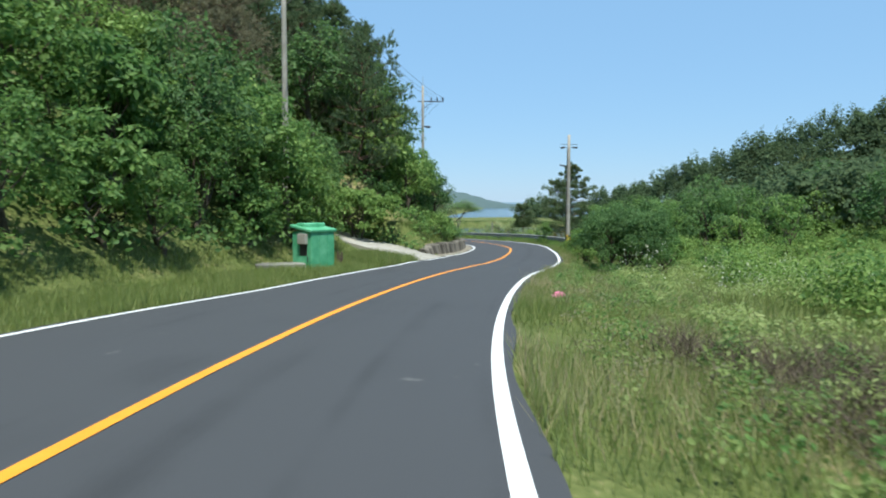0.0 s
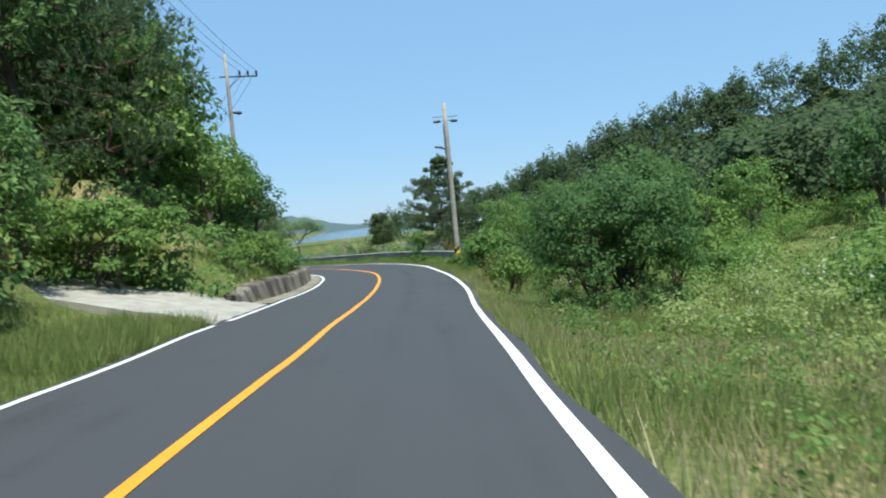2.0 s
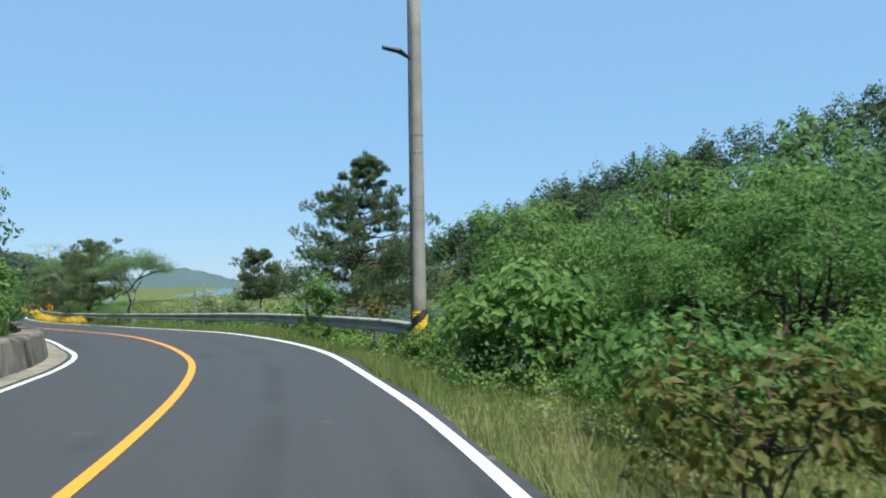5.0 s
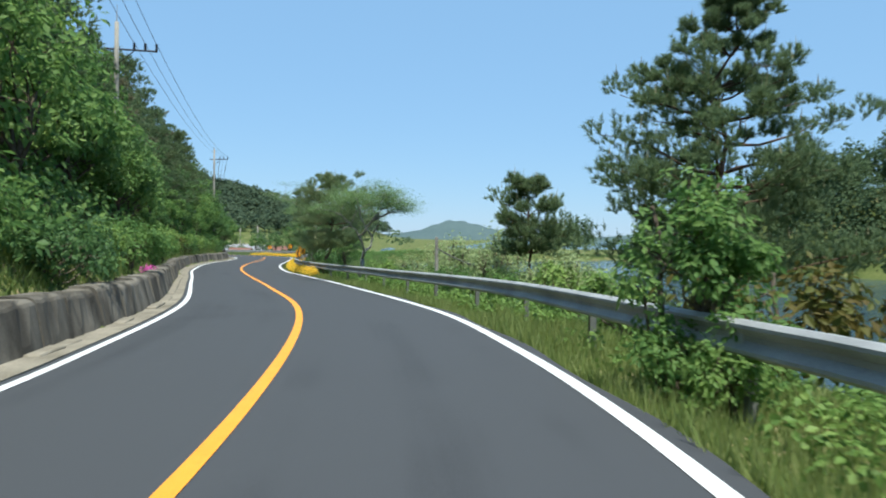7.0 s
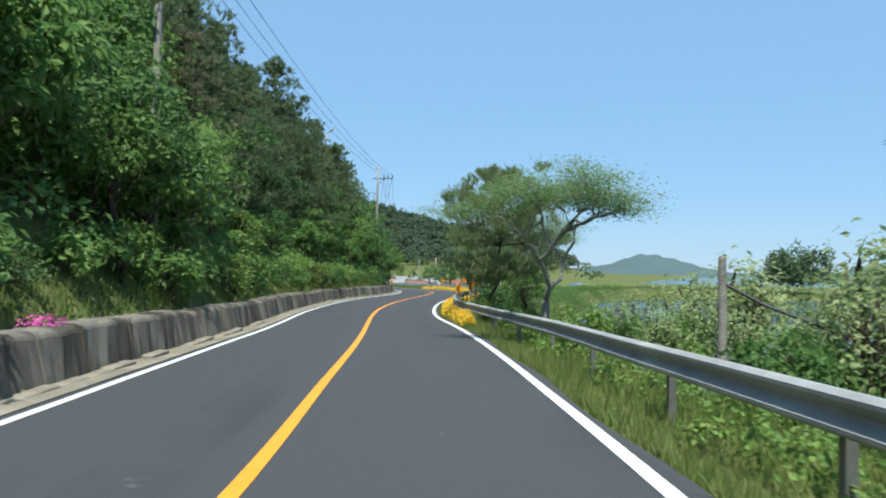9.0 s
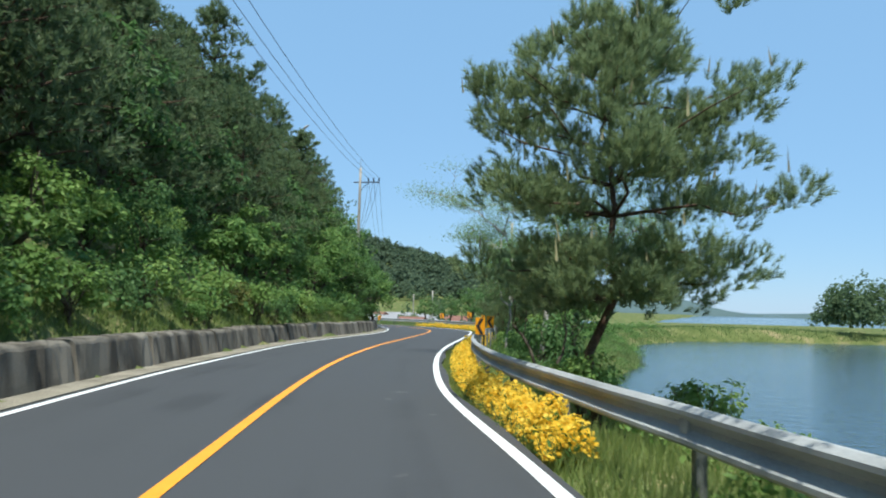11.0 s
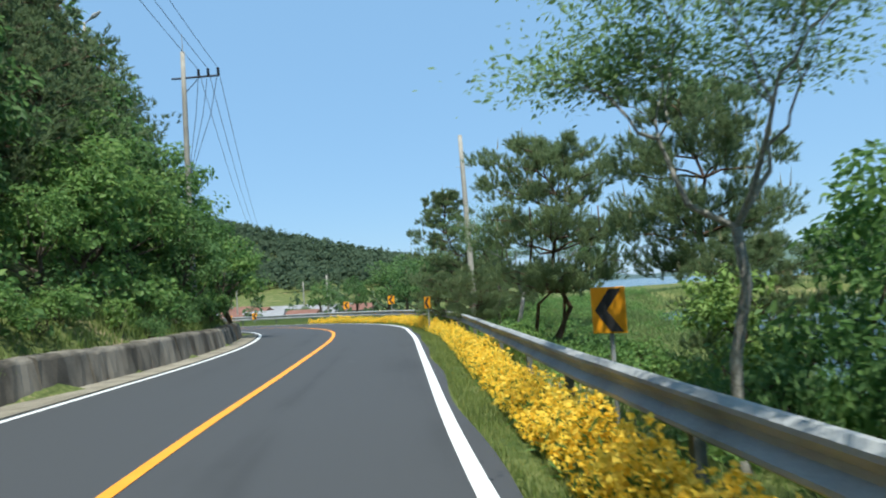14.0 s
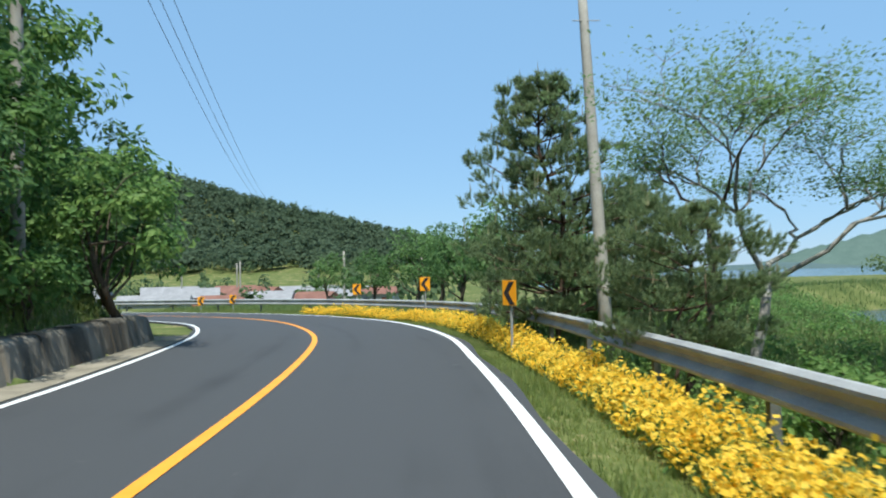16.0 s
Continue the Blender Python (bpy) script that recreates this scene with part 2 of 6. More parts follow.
def stained_concrete():
    """Old cast concrete: mottled grey with dark streaks that run down from the top."""
    m, t, b = base_mat("streaked_concrete", 0.92, 0.0, 0.15)
    co = t.nodes.new("ShaderNodeTexCoord")
    mp = t.nodes.new("ShaderNodeMapping")
    mp.inputs["Scale"].default_value = (1.1, 1.1, 0.3)
    t.links.new(co.outputs["Object"], mp.inputs[0])
    tex = []
    for src, sc, det in ((mp.outputs[0], 1.0, 5), (co.outputs["Object"], 0.8, 5), (co.outputs["Object"], 24.0, 4)):
        n = t.nodes.new("ShaderNodeTexNoise")
        n.inputs["Scale"].default_value, n.inputs["Detail"].default_value = sc, det
        t.links.new(src, n.inputs["Vector"])
        tex.append(n)
    r1 = t.nodes.new("ShaderNodeValToRGB")
    r1.color_ramp.elements[0].position, r1.color_ramp.elements[1].position = 0.40, 0.57
    r1.color_ramp.elements[0].color, r1.color_ramp.elements[1].color = (0.036, 0.032, 0.027, 1), (0.21, 0.19, 0.158, 1)
    t.links.new(tex[0].outputs["Fac"], r1.inputs[0])
    r2 = t.nodes.new("ShaderNodeValToRGB")
    r2.color_ramp.elements[0].position, r2.color_ramp.elements[1].position = 0.35, 0.7
    r2.color_ramp.elements[0].color, r2.color_ramp.elements[1].color = (0.085, 0.075, 0.06, 1), (0.27, 0.24, 0.195, 1)
    mxn = t.nodes.new("ShaderNodeMix")
    mxn.inputs[0].default_value = 0.5
    t.links.new(tex[1].outputs["Fac"], mxn.inputs[2])
    t.links.new(tex[2].outputs["Fac"], mxn.inputs[3])
    t.links.new(mxn.outputs[0], r2.inputs[0])
    mx = t.nodes.new("ShaderNodeMix")
    mx.data_type = "RGBA"
    mx.inputs[0].default_value = 0.7
    t.links.new(r2.outputs[0], mx.inputs[6])
    t.links.new(r1.outputs[0], mx.inputs[7])
    obi = t.nodes.new("ShaderNodeObjectInfo")
    mr = t.nodes.new("ShaderNodeMapRange")
    mr.inputs["To Min"].default_value, mr.inputs["To Max"].default_value = 0.8, 1.1
    t.links.new(obi.outputs["Random"], mr.inputs["Value"])
    vm = t.nodes.new("ShaderNodeVectorMath")
    vm.operation = "SCALE"
    t.links.new(mx.outputs[2], vm.inputs[0])
    t.links.new(mr.outputs[0], vm.inputs["Scale"])
    t.links.new(vm.outputs[0], b.inputs["Base Color"])
    bp = t.nodes.new("ShaderNodeBump")
    bp.inputs["Strength"].default_value, bp.inputs["Distance"].default_value = 0.6, 0.012
    t.links.new(tex[2].outputs["Fac"], bp.inputs["Height"])
    t.links.new(bp.outputs[0], b.inputs["Normal"])
    return m


WALL_CONCRETE = stained_concrete()


def water_mat():
    m, t, b = base_mat("pond_water", 0.12, 0.0, 0.5)
    b.inputs["Base Color"].default_value = (0.035, 0.065, 0.085, 1)
    b.inputs["IOR"].default_value = 1.33
    co = t.nodes.new("ShaderNodeTexCoord")
    n = t.nodes.new("ShaderNodeTexNoise")
    n.inputs["Scale"].default_value, n.inputs["Detail"].default_value = 1.6, 4
    mp = t.nodes.new("ShaderNodeMapping")
    mp.inputs["Scale"].default_value = (0.5, 1.6, 1)
    t.links.new(co.outputs["Object"], mp.inputs[0])
    t.links.new(mp.outputs[0], n.inputs["Vector"])
    bp = t.nodes.new("ShaderNodeBump")
    bp.inputs["Strength"].default_value, bp.inputs["Distance"].default_value = 0.5, 0.12
    t.links.new(n.outputs["Fac"], bp.inputs["Height"])
    t.links.new(bp.outputs[0], b.inputs["Normal"])
    return m


WATER = water_mat()

# ---- mesh helpers ----
def mesh_of(name, verts, faces, mat, smooth=False):
    me = bpy.data.meshes.new(name)
    v = np.asarray(verts, float)
    me.from_pydata(v.tolist(), [], faces.tolist() if isinstance(faces, np.ndarray) else faces)
    me.materials.append(mat)
    if smooth:
        me.polygons.foreach_set("use_smooth", [True] * len(me.polygons))
    me.update()
    return me


def put(name, verts, faces, mat, parent=None, smooth=False, label=""):
    """One mesh object, under a thing if a parent is given."""
    ob = new(name, mesh_of(name, verts, faces, mat, smooth))
    if parent is not None:
        ob.parent = parent
    if label:
        ob["label"] = label
    return ob


def part(name, bm, mat, parent=None, label="", smooth=False):
    me = bpy.data.meshes.new(name)
    bm.to_mesh(me)
    bm.free()
    me.materials.append(mat)
    if smooth:
        me.polygons.foreach_set("use_smooth", [True] * len(me.polygons))
    ob = new(name, me)
    if parent is not None:
        ob.parent = parent
    if label:
        ob["label"] = label
    return ob


def box_bm(sx, sy, sz, at=(0, 0, 0), bevel=0.01, m=None):
    bm = bmesh.new()
    bmesh.ops.create_cube(bm, size=1.0)
    bmesh.ops.scale(bm, vec=(sx, sy, sz), verts=bm.verts)
    if bevel:
        bmesh.ops.bevel(bm, geom=list(bm.edges), offset=bevel, segments=1, affect="EDGES")
    if m is not None:
        bmesh.ops.transform(bm, matrix=m, verts=bm.verts)
    bmesh.ops.translate(bm, vec=at, verts=bm.verts)
    return bm


def tube(pts, radii, sides=6, cap=True):
    """Verts and faces of a tapering tube along pts."""
    p = np.asarray(pts, float)
    n = len(p)
    tan = np.gradient(p, axis=0)
    tan /= np.linalg.norm(tan, axis=1)[:, None] + 1e-9
    ref = np.where(np.abs(tan[:, 2:3]) > 0.9, np.array([[1.0, 0, 0]]), np.array([[0, 0, 1.0]]))
    a = np.cross(tan, ref)
    a /= np.linalg.norm(a, axis=1)[:, None] + 1e-9
    b = np.cross(tan, a)
    ang = np.linspace(0, 2 * np.pi, sides, endpoint=False)
    r = np.asarray(radii, float)[:, None, None]
    v = p[:, None] + r * (np.cos(ang)[None, :, None] * a[:, None] + np.sin(ang)[None, :, None] * b[:, None])
    f = []
    for i in range(n - 1):
        for j in range(sides):
            k = (j + 1) % sides
            f.append((i * sides + j, i * sides + k, (i + 1) * sides + k, (i + 1) * sides + j))
    if cap:
        f.append(tuple(range(sides))[::-1])
        f.append(tuple((n - 1) * sides + j for j in range(sides)))
    return v.reshape(-1, 3), f


def join(chunks):
    vs, fs, k = [], [], 0
    for v, f in chunks:
        vs.append(np.asarray(v, float))
        fs += [tuple(int(i) + k for i in q) for q in f]
        k += len(v)
    return np.concatenate(vs), fs


def unit(v):
    return v / (np.linalg.norm(v, axis=-1, keepdims=True) + 1e-9)


def leaf_cloud(pos, axis, normal, length, width, fold=0.15):
    """Pointed leaves: four corners each, side corners a little raised."""
    axis = unit(axis - normal * np.sum(axis * normal, 1)[:, None])
    side = np.cross(normal, axis)
    ln, wd = np.asarray(length)[:, None], np.asarray(width)[:, None]
    v = np.stack([pos, pos + axis * ln * 0.45 + side * wd * 0.5 + normal * wd * fold, pos + axis * ln, pos + axis * ln * 0.45 - side * wd * 0.5 + normal * wd * fold], 1)
    n = len(pos)
    return v.reshape(-1, 3), np.arange(n * 4).reshape(n, 4)


def blades(pos, lean, height, width, r):
    """Grass: one narrow triangle each."""
    n = len(pos)
    ang = r.uniform(0, 2 * np.pi, n)
    s = np.stack([np.cos(ang), np.sin(ang), np.zeros(n)], 1) * np.asarray(width)[:, None] * 0.5
    tip = pos + np.stack([np.zeros(n), np.zeros(n), np.asarray(height)], 1) + lean * np.asarray(height)[:, None]
    return np.stack([pos - s, pos + s, tip], 1).reshape(-1, 3), np.arange(n * 3).reshape(n, 3)


def sphere_pts(n, r):
    return unit(r.normal(size=(n, 3)))

# ---- the road's plan: y, then x of the left edge line, the centre line and the right edge line ----
PLAN = [
    (-40, -8.4, -3.4, 0.1), (-20, -7.9, -3.1, 0.3), (0, -7.4, -2.9, 0.4), (8, -7.1, -2.7, 0.6), (14, -6.3, -2.25, 1.1), (20, -4.9, -1.48, 1.88),
    (26, -3.95, -0.52, 2.9), (32, -2.4, 0.7, 4.12), (38, -1.7, 1.6, 5.35), (44, -0.78, 2.68, 6.6), (50, 0.4, 3.88, 7.9), (56, 1.6, 4.95, 8.62),
]
PLAN2 = [
    (61, 2.35, 5.6, 8.9), (66, 2.8, 5.85, 9.1), (71, 2.75, 5.45, 8.83), (76, 1.75, 4.75, 8.1), (81, 0.7, 3.8, 7.18), (86, -0.65, 2.5, 5.8),
    (92, -2.75, 0.45, 3.93), (99, -5.3, -1.9, 1.65), (107, -8.15, -4.75, -1.2), (114, -10.8, -7.25, -4.15), (121, -13.0, -9.5, -6.35),
    (128, -15.1, -11.4, -8.25), (135, -16.7, -13.0, -9.8), (142, -17.9, -14.35, -11.1), (149, -19.05, -15.75, -12.4), (156, -20.6, -17.15, -13.7),
    (162, -22.4, -18.6, -15.0), (168, -24.5, -20.4, -16.4),
]
# past the last bend: centre x, y and the two lane widths
TAIL = [(-22.9, 173.5, 3.7, 4.0), (-26.0, 178.8, 3.6, 3.5), (-30.0, 183.0, 3.5, 3.4), (-35.5, 186.8, 3.4, 3.3), (-43.0, 190.0, 3.4, 3.3), (-52.0, 192.5, 3.4, 3.3), (-66.0, 194.5, 3.4, 3.3), (-90.0, 196.0, 3.4, 3.3)]
# the road's height along y
RISE = [(-40, 1.38), (0, -0.52), (5.6, -0.81), (10.6, -1.05), (20.4, -1.45), (30.5, -1.87), (36, -2.2), (43, -2.63), (48, -2.84), (52, -2.95), (56, -3.0), (64.4, -3.09), (73.4, -3.28), (82, -3.5), (93, -3.8), (104, -4.11), (114, -4.29), (127.6, -4.51), (137, -4.63), (146.5, -4.77), (160, -4.95), (175, -5.2), (200, -5.6)]
# cross fall: metres that the left side stands up for each metre of width
BANK = [(-40, 0), (26, 0), (38, 0.045), (50, 0.045), (58, 0.0), (66, -0.02), (78, -0.02), (92, 0), (260, 0)]
rise_y, rise_z = np.array(RISE).T
bank_y, bank_k = np.array(BANK).T


def road_z(y):
    return np.interp(y, rise_y, rise_z)


def bank(y):
    return np.interp(y, bank_y, bank_k)


_head = np.array(PLAN + PLAN2, float)
_l = [(x, y) for y, x, _, _ in _head]
_c = [(x, y) for y, _, x, _ in _head]
_r = [(x, y) for y, _, _, x in _head]
_tail = np.array(TAIL)
_tan = np.gradient(_tail[:, :2], axis=0)
_tan /= np.linalg.norm(_tan, axis=1)[:, None]
for (cx, cy, wl, wr), (tx, ty) in zip(_tail, _tan):
    _l.append((cx - ty * wl, cy + tx * wl))
    _c.append((cx, cy))
    _r.append((cx + ty * wr, cy - tx * wr))


def spline(pts, n):
    """Catmull-Rom curve through pts, n pieces between each two."""
    p = np.asarray(pts, float)
    p = np.vstack([2 * p[0] - p[1], p, 2 * p[-1] - p[-2]])
    out = []
    for i in range(1, len(p) - 2):
        t = np.linspace(0, 1, n, endpoint=False)[:, None]
        a, b, c, d = p[i - 1], p[i], p[i + 1], p[i + 2]
        out.append(0.5 * (2 * b + (c - a) * t + (2 * a - 5 * b + 4 * c - d) * t ** 2 + (3 * b - a - 3 * c + d) * t ** 3))
    return np.vstack(out + [p[-2:-1]])


def smooth_poly(p, k=5):
    q = p.copy()
    for _ in range(k):
        q[1:-1] = 0.25 * q[:-2] + 0.5 * q[1:-1] + 0.25 * q[2:]
    return q


SUB = 8
LINE_L, LINE_C, LINE_R = (smooth_poly(spline(p, SUB), 12) for p in (_l, _c, _r))
N_ST = len(LINE_C)
TAN = unit(np.gradient(LINE_C, axis=0))
RIGHT = np.stack([TAN[:, 1], -TAN[:, 0]], 1)


def side_gap(line):
    """Distance from each station to an edge line, square to the road."""
    out = []
    for i in range(N_ST):
        e = line - LINE_C[i]
        along, side = e @ TAN[i], np.abs(e @ RIGHT[i])
        j = np.argsort(np.abs(along))[:2]
        w = np.abs(along[j[::-1]]) / (np.abs(along[j]).sum() + 1e-9)
        out.append(float(side[j] @ w))
    return np.array(out)


WID_L, WID_R = side_gap(LINE_L), side_gap(LINE_R)
ARC = np.concatenate([[0], np.cumsum(np.linalg.norm(np.diff(LINE_C, axis=0), axis=1))])


def rel(x, y):
    """Signed distance from the centre line (right is plus), and the station's index."""
    q = np.stack([np.ravel(x), np.ravel(y)], 1)
    best = np.full(len(q), 1e9)
    idx = np.zeros(len(q), int)
    for i in range(0, N_ST, 2):
        d = (q[:, 0] - LINE_C[i, 0]) ** 2 + (q[:, 1] - LINE_C[i, 1]) ** 2
        m = d < best
        best[m], idx[m] = d[m], i
    e = q - LINE_C[idx]
    along = np.sum(e * TAN[idx], 1)
    side = np.sum(e * RIGHT[idx], 1)
    return np.where(np.abs(along) < 2.5, side, np.sign(side) * np.sqrt(best)), idx


def deck(idx, d):
    """Height of the road's plane at a station and side distance."""
    y = LINE_C[idx, 1]
    return road_z(y) - bank(y) * np.clip(d, -6, 6)


def beside(idx, off):
    """Plan point off metres outside the right line (plus) or left line (minus)."""
    o = np.where(np.asarray(off) >= 0, WID_R[idx] + off, -WID_L[idx] + off)
    return LINE_C[idx] + RIGHT[idx] * np.reshape(o, (-1, 1)), o


def station(y):
    return int(np.argmin(np.abs(LINE_C[:, 1] - y) + np.where(LINE_C[:, 0] < -45, 100, 0)))


# ---- ground ----
POND_Z = -6.3
POND = np.array([(17, 72), (18.5, 77), (19, 82), (16, 91), (11, 100), (6.5, 108), (2.2, 116), (-0.8, 124), (-2.2, 134), (-2.4, 142), (-1.2, 152), (-1.6, 164), (-2.4, 175), (-0.6, 186), (4, 197), (13, 204), (28, 210), (40, 220), (40, 205), (44, 190), (49, 174), (58, 158), (70, 143), (84, 130), (86, 118), (66, 106), (44, 97), (28, 87)], float)


def poly_dist(x, y, poly):
    """Distance to a polygon's edge, minus inside."""
    q = np.stack([np.ravel(x), np.ravel(y)], 1)
    best = np.full(len(q), 1e9)
    inside = np.zeros(len(q), bool)
    for a, b in zip(poly, np.roll(poly, -1, 0)):
        e = b - a
        t = np.clip(((q - a) @ e) / (e @ e), 0, 1)
        best = np.minimum(best, np.linalg.norm(q - a - t[:, None] * e, axis=1))
        with np.errstate(divide="ignore", invalid="ignore"):
            cross = ((a[1] > q[:, 1]) != (b[1] > q[:, 1])) & (q[:, 0] < (b[0] - a[0]) * (q[:, 1] - a[1]) / (b[1] - a[1]) + a[0])
        inside ^= cross
    return np.where(inside, -best, best)


def sstep(a, b, v):
    t = np.clip((v - a) / (b - a), 0, 1)
    return t * t * (3 - 2 * t)


def wobble(x, y, size, seed=0.0):
    return (np.sin(x / size + seed) * np.cos(y / size * 1.3 + 2 * seed) + 0.5 * np.sin(x / size * 2.3 + 1.7 * y / size + seed)) / 1.5


WALL_FROM, WALL_TO = 48.5, 169.0


def height(x, y):
    x, y = np.ravel(np.asarray(x, float)), np.ravel(np.asarray(y, float))
    d, idx = rel(x, y)
    zr = deck(idx, d)
    cy = LINE_C[idx, 1]
    u, v = d - WID_R[idx], -d - WID_L[idx]
    # right of the road
    field = zr - 0.12 - 0.09 * np.clip(u - 0.3, 0, 14) + 0.1 * wobble(x, y, 4.0)
    low = POND_Z + 0.7 + 0.25 * wobble(x, y, 9)
    land = field + (-1.6 + 0.5 * wobble(x, y, 12) - field) * sstep(11, 46, u)
    wet = field + (low - field) * sstep(2.2, 9, u)
    k = sstep(58 + 0.8 * np.clip(x - 17, 0, 60), 66 + 0.95 * np.clip(x - 17, 0, 60), y)
    land = land * (1 - k) + wet * k
    # the eastern hill
    ax, ay, bx, by = 41.5, 187.0, 163.0, 52.0
    t = np.clip(((x - ax) * (bx - ax) + (y - ay) * (by - ay)) / ((bx - ax) ** 2 + (by - ay) ** 2), 0, 1.6)
    off = np.hypot(x - ax - t * (bx - ax), y - ay - t * (by - ay))
    east = (3.5 + 60 * np.clip(t, 0, 1) ** 1.02) * np.exp(-(off / 34) ** 2)
    land = np.maximum(land, POND_Z + 0.8 + east)
    sd = poly_dist(x, y, POND)
    land = np.where(sd > 0, np.minimum(land, POND_Z + 0.1 + (0.55 + 0.6 * sstep(25, 45, x)) * sd), POND_Z - np.clip(-sd * 0.4, 0, 1.5))
    # left of the road: verge or wall, then the wooded slope
    walled = (cy > WALL_FROM) & (cy < WALL_TO)
    foot = np.where(walled, 1.75, 3.6)
    rise0 = np.where(walled, 0.80, 0.05)
    slope = 0.84 + 0.06 * wobble(x, y, 11, 1.0)
    cs = cy - 0.35 * np.clip(v, 0, 14)
    drive = sstep(39.0, 40.4, cs) * (1 - sstep(47.6, 49.0, cs)) * (1 - sstep(11, 15, v))
    hill = rise0 + np.clip(v - foot, 0, 34) * slope
    hill = np.where(v < foot, np.where(walled, np.where(v > 1.3, 0.35, -0.12), 0.03 * v), hill)
    hill = hill * (1 - drive) + drive * (0.19 * v - 0.24)
    end = 1 - sstep(168, 186, y + 0.25 * (x + 26) - 0.2 * np.clip(-x - 40, 0, 60))
    tail = sstep(173, 180, cy)
    hill = hill * np.maximum(end * (1 - tail), 0) + 0.0
    left = zr - 0.05 + hill
    valley = -6.4 + 0.3 * wobble(x, y, 25)
    far = sstep(8, 40, v) * (1 - end)
    left = left * (1 - far) + valley * far
    z = np.where(d > 0, land, left)
    z = np.where((d > -WID_L[idx] - 0.45) & (d < WID_R[idx] + 0.45), zr - 0.09, z)
    # beyond the bend: flat land, village terrace, wooded ridge
    away = sstep(200, 225, y)
    back = -6.4 - 2.2 * (1 - sstep(-45, -10, x)) + 0.25 * wobble(x, y, 30) + 5.0 * sstep(290, 380, y) * (1 - sstep(-60, 0, x))
    back = back + 0.75 * sstep(-22, 0, x)
    ridge_t = np.clip((x + 420) / 400, 0, 1.2)
    ridge = 112 * np.clip(1 - ridge_t, 0, 1) ** 1.2 * np.exp(-((y - (520 - 0.12 * x)) / 85) ** 2) * (1 - sstep(-60, 20, x))
    back = back + ridge
    sea = sstep(-25, 15, x - 0.1 * (y - 230)) * sstep(300, 335, y) * (1 - sstep(35, 60, x) * (1 - sstep(340, 380, y)))
    back = back * (1 - sea) + (POND_Z - 1.5) * sea
    z = np.where(sd > 0, z * (1 - away) + back * away, z)
    # far land and sea
    far_e = sstep(160, 320, x)
    z = z * (1 - far_e) + (POND_Z + 6 - 9 * sstep(150, 400, y)) * far_e
    return z


def ground_at(x, y):
    return float(height([x], [y])[0])


def grid_axis(lo, hi, step, far_lo, far_hi, grow=1.22):
    a = list(np.arange(lo, hi + 1e-6, step))
    s, v = step, hi
    while v < far_hi:
        s *= grow
        v += s
        a.append(v)
    s, v = step, lo
    while v > far_lo:
        s *= grow
        v -= s
        a.insert(0, v)
    return np.array(a)


gx, gy = grid_axis(-48, 34, 0.8, -4000, 4000), grid_axis(-14, 200, 0.8, -3000, 4500)
GX, GY = np.meshgrid(gx, gy)
GZ = np.clip(height(GX, GY), -9, 80).reshape(GX.shape)
gv = np.stack([GX.ravel(), GY.ravel(), GZ.ravel()], 1)
ni, nj = len(gx), len(gy)
I, J = np.meshgrid(np.arange(ni - 1), np.arange(nj - 1))
k0 = (J * ni + I).ravel()
ground = put("ground", gv, np.stack([k0, k0 + 1, k0 + 1 + ni, k0 + ni], 1), SOIL, smooth=True)
tagged(ground, "grassy earth ground with verges, slopes and marsh flats", "ground", kind="structure")
wsz = 4200.0
water = put("water", [(-8, 100, POND_Z), (12, 45, POND_Z), (wsz, 45, POND_Z), (wsz, wsz, POND_Z), (-200, wsz, POND_Z), (-60, 700, POND_Z), (-20, 420, POND_Z), (-18, 300, POND_Z), (-10, 222, POND_Z), (-9, 150, POND_Z)], [tuple(range(10))], WATER)
tagged(water, "rippled blue-grey pond and sea water", "water", kind="structure")


def strip(stations, offs, lift, solid=0.0):
    """A ribbon along the stations; offs are pairs of side distances from the centre line."""
    va, vb = [], []
    for i, (a, b) in zip(stations, offs):
        for o, out in ((a, va), (b, vb)):
            q = LINE_C[i] + RIGHT[i] * o
            out.append((q[0], q[1], deck(np.array([i]), np.array([o]))[0] + lift))
    n = len(va)
    v = np.array(va + vb)
    f = [(i, n + i, n + i + 1, i + 1) for i in range(n - 1)]
    if solid:
        low = v.copy()
        low[:, 2] -= solid
        v = np.vstack([v, low])
        f += [(2 * n + i + 1, 3 * n + i + 1, 3 * n + i, 2 * n + i) for i in range(n - 1)]
        f += [(i + 1, 2 * n + i + 1, 2 * n + i, i) for i in range(n - 1)] + [(n + i, 3 * n + i, 3 * n + i + 1, n + i + 1) for i in range(n - 1)]
    return v, f


ALL_ST = np.arange(N_ST)
rv, rf = [], []
for i in ALL_ST:
    cols = (-WID_L[i] - 0.21 - 0.04 * math.sin(i * 0.9), -WID_L[i], -WID_L[i] * 0.5, 0.0, WID_R[i] * 0.5, WID_R[i], WID_R[i] + 0.23 + 0.06 * math.sin(i * 0.7))
    q = [(*(LINE_C[i] + RIGHT[i] * o), float(deck(np.array([i]), np.array([o]))[0])) for o in cols]
    rv += q + [(q[0][0], q[0][1], q[0][2] - 0.25), (q[-1][0], q[-1][1], q[-1][2] - 0.25)]
for i in range(N_ST - 1):
    a, b = i * 9, i * 9 + 9
    rf += [(a + k, a + k + 1, b + k + 1, b + k) for k in range(6)] + [(a + 7, a, b, b + 7), (a + 6, a + 8, b + 8, b + 6)]
road = put("road", rv, rf, ASPHALT, smooth=False)
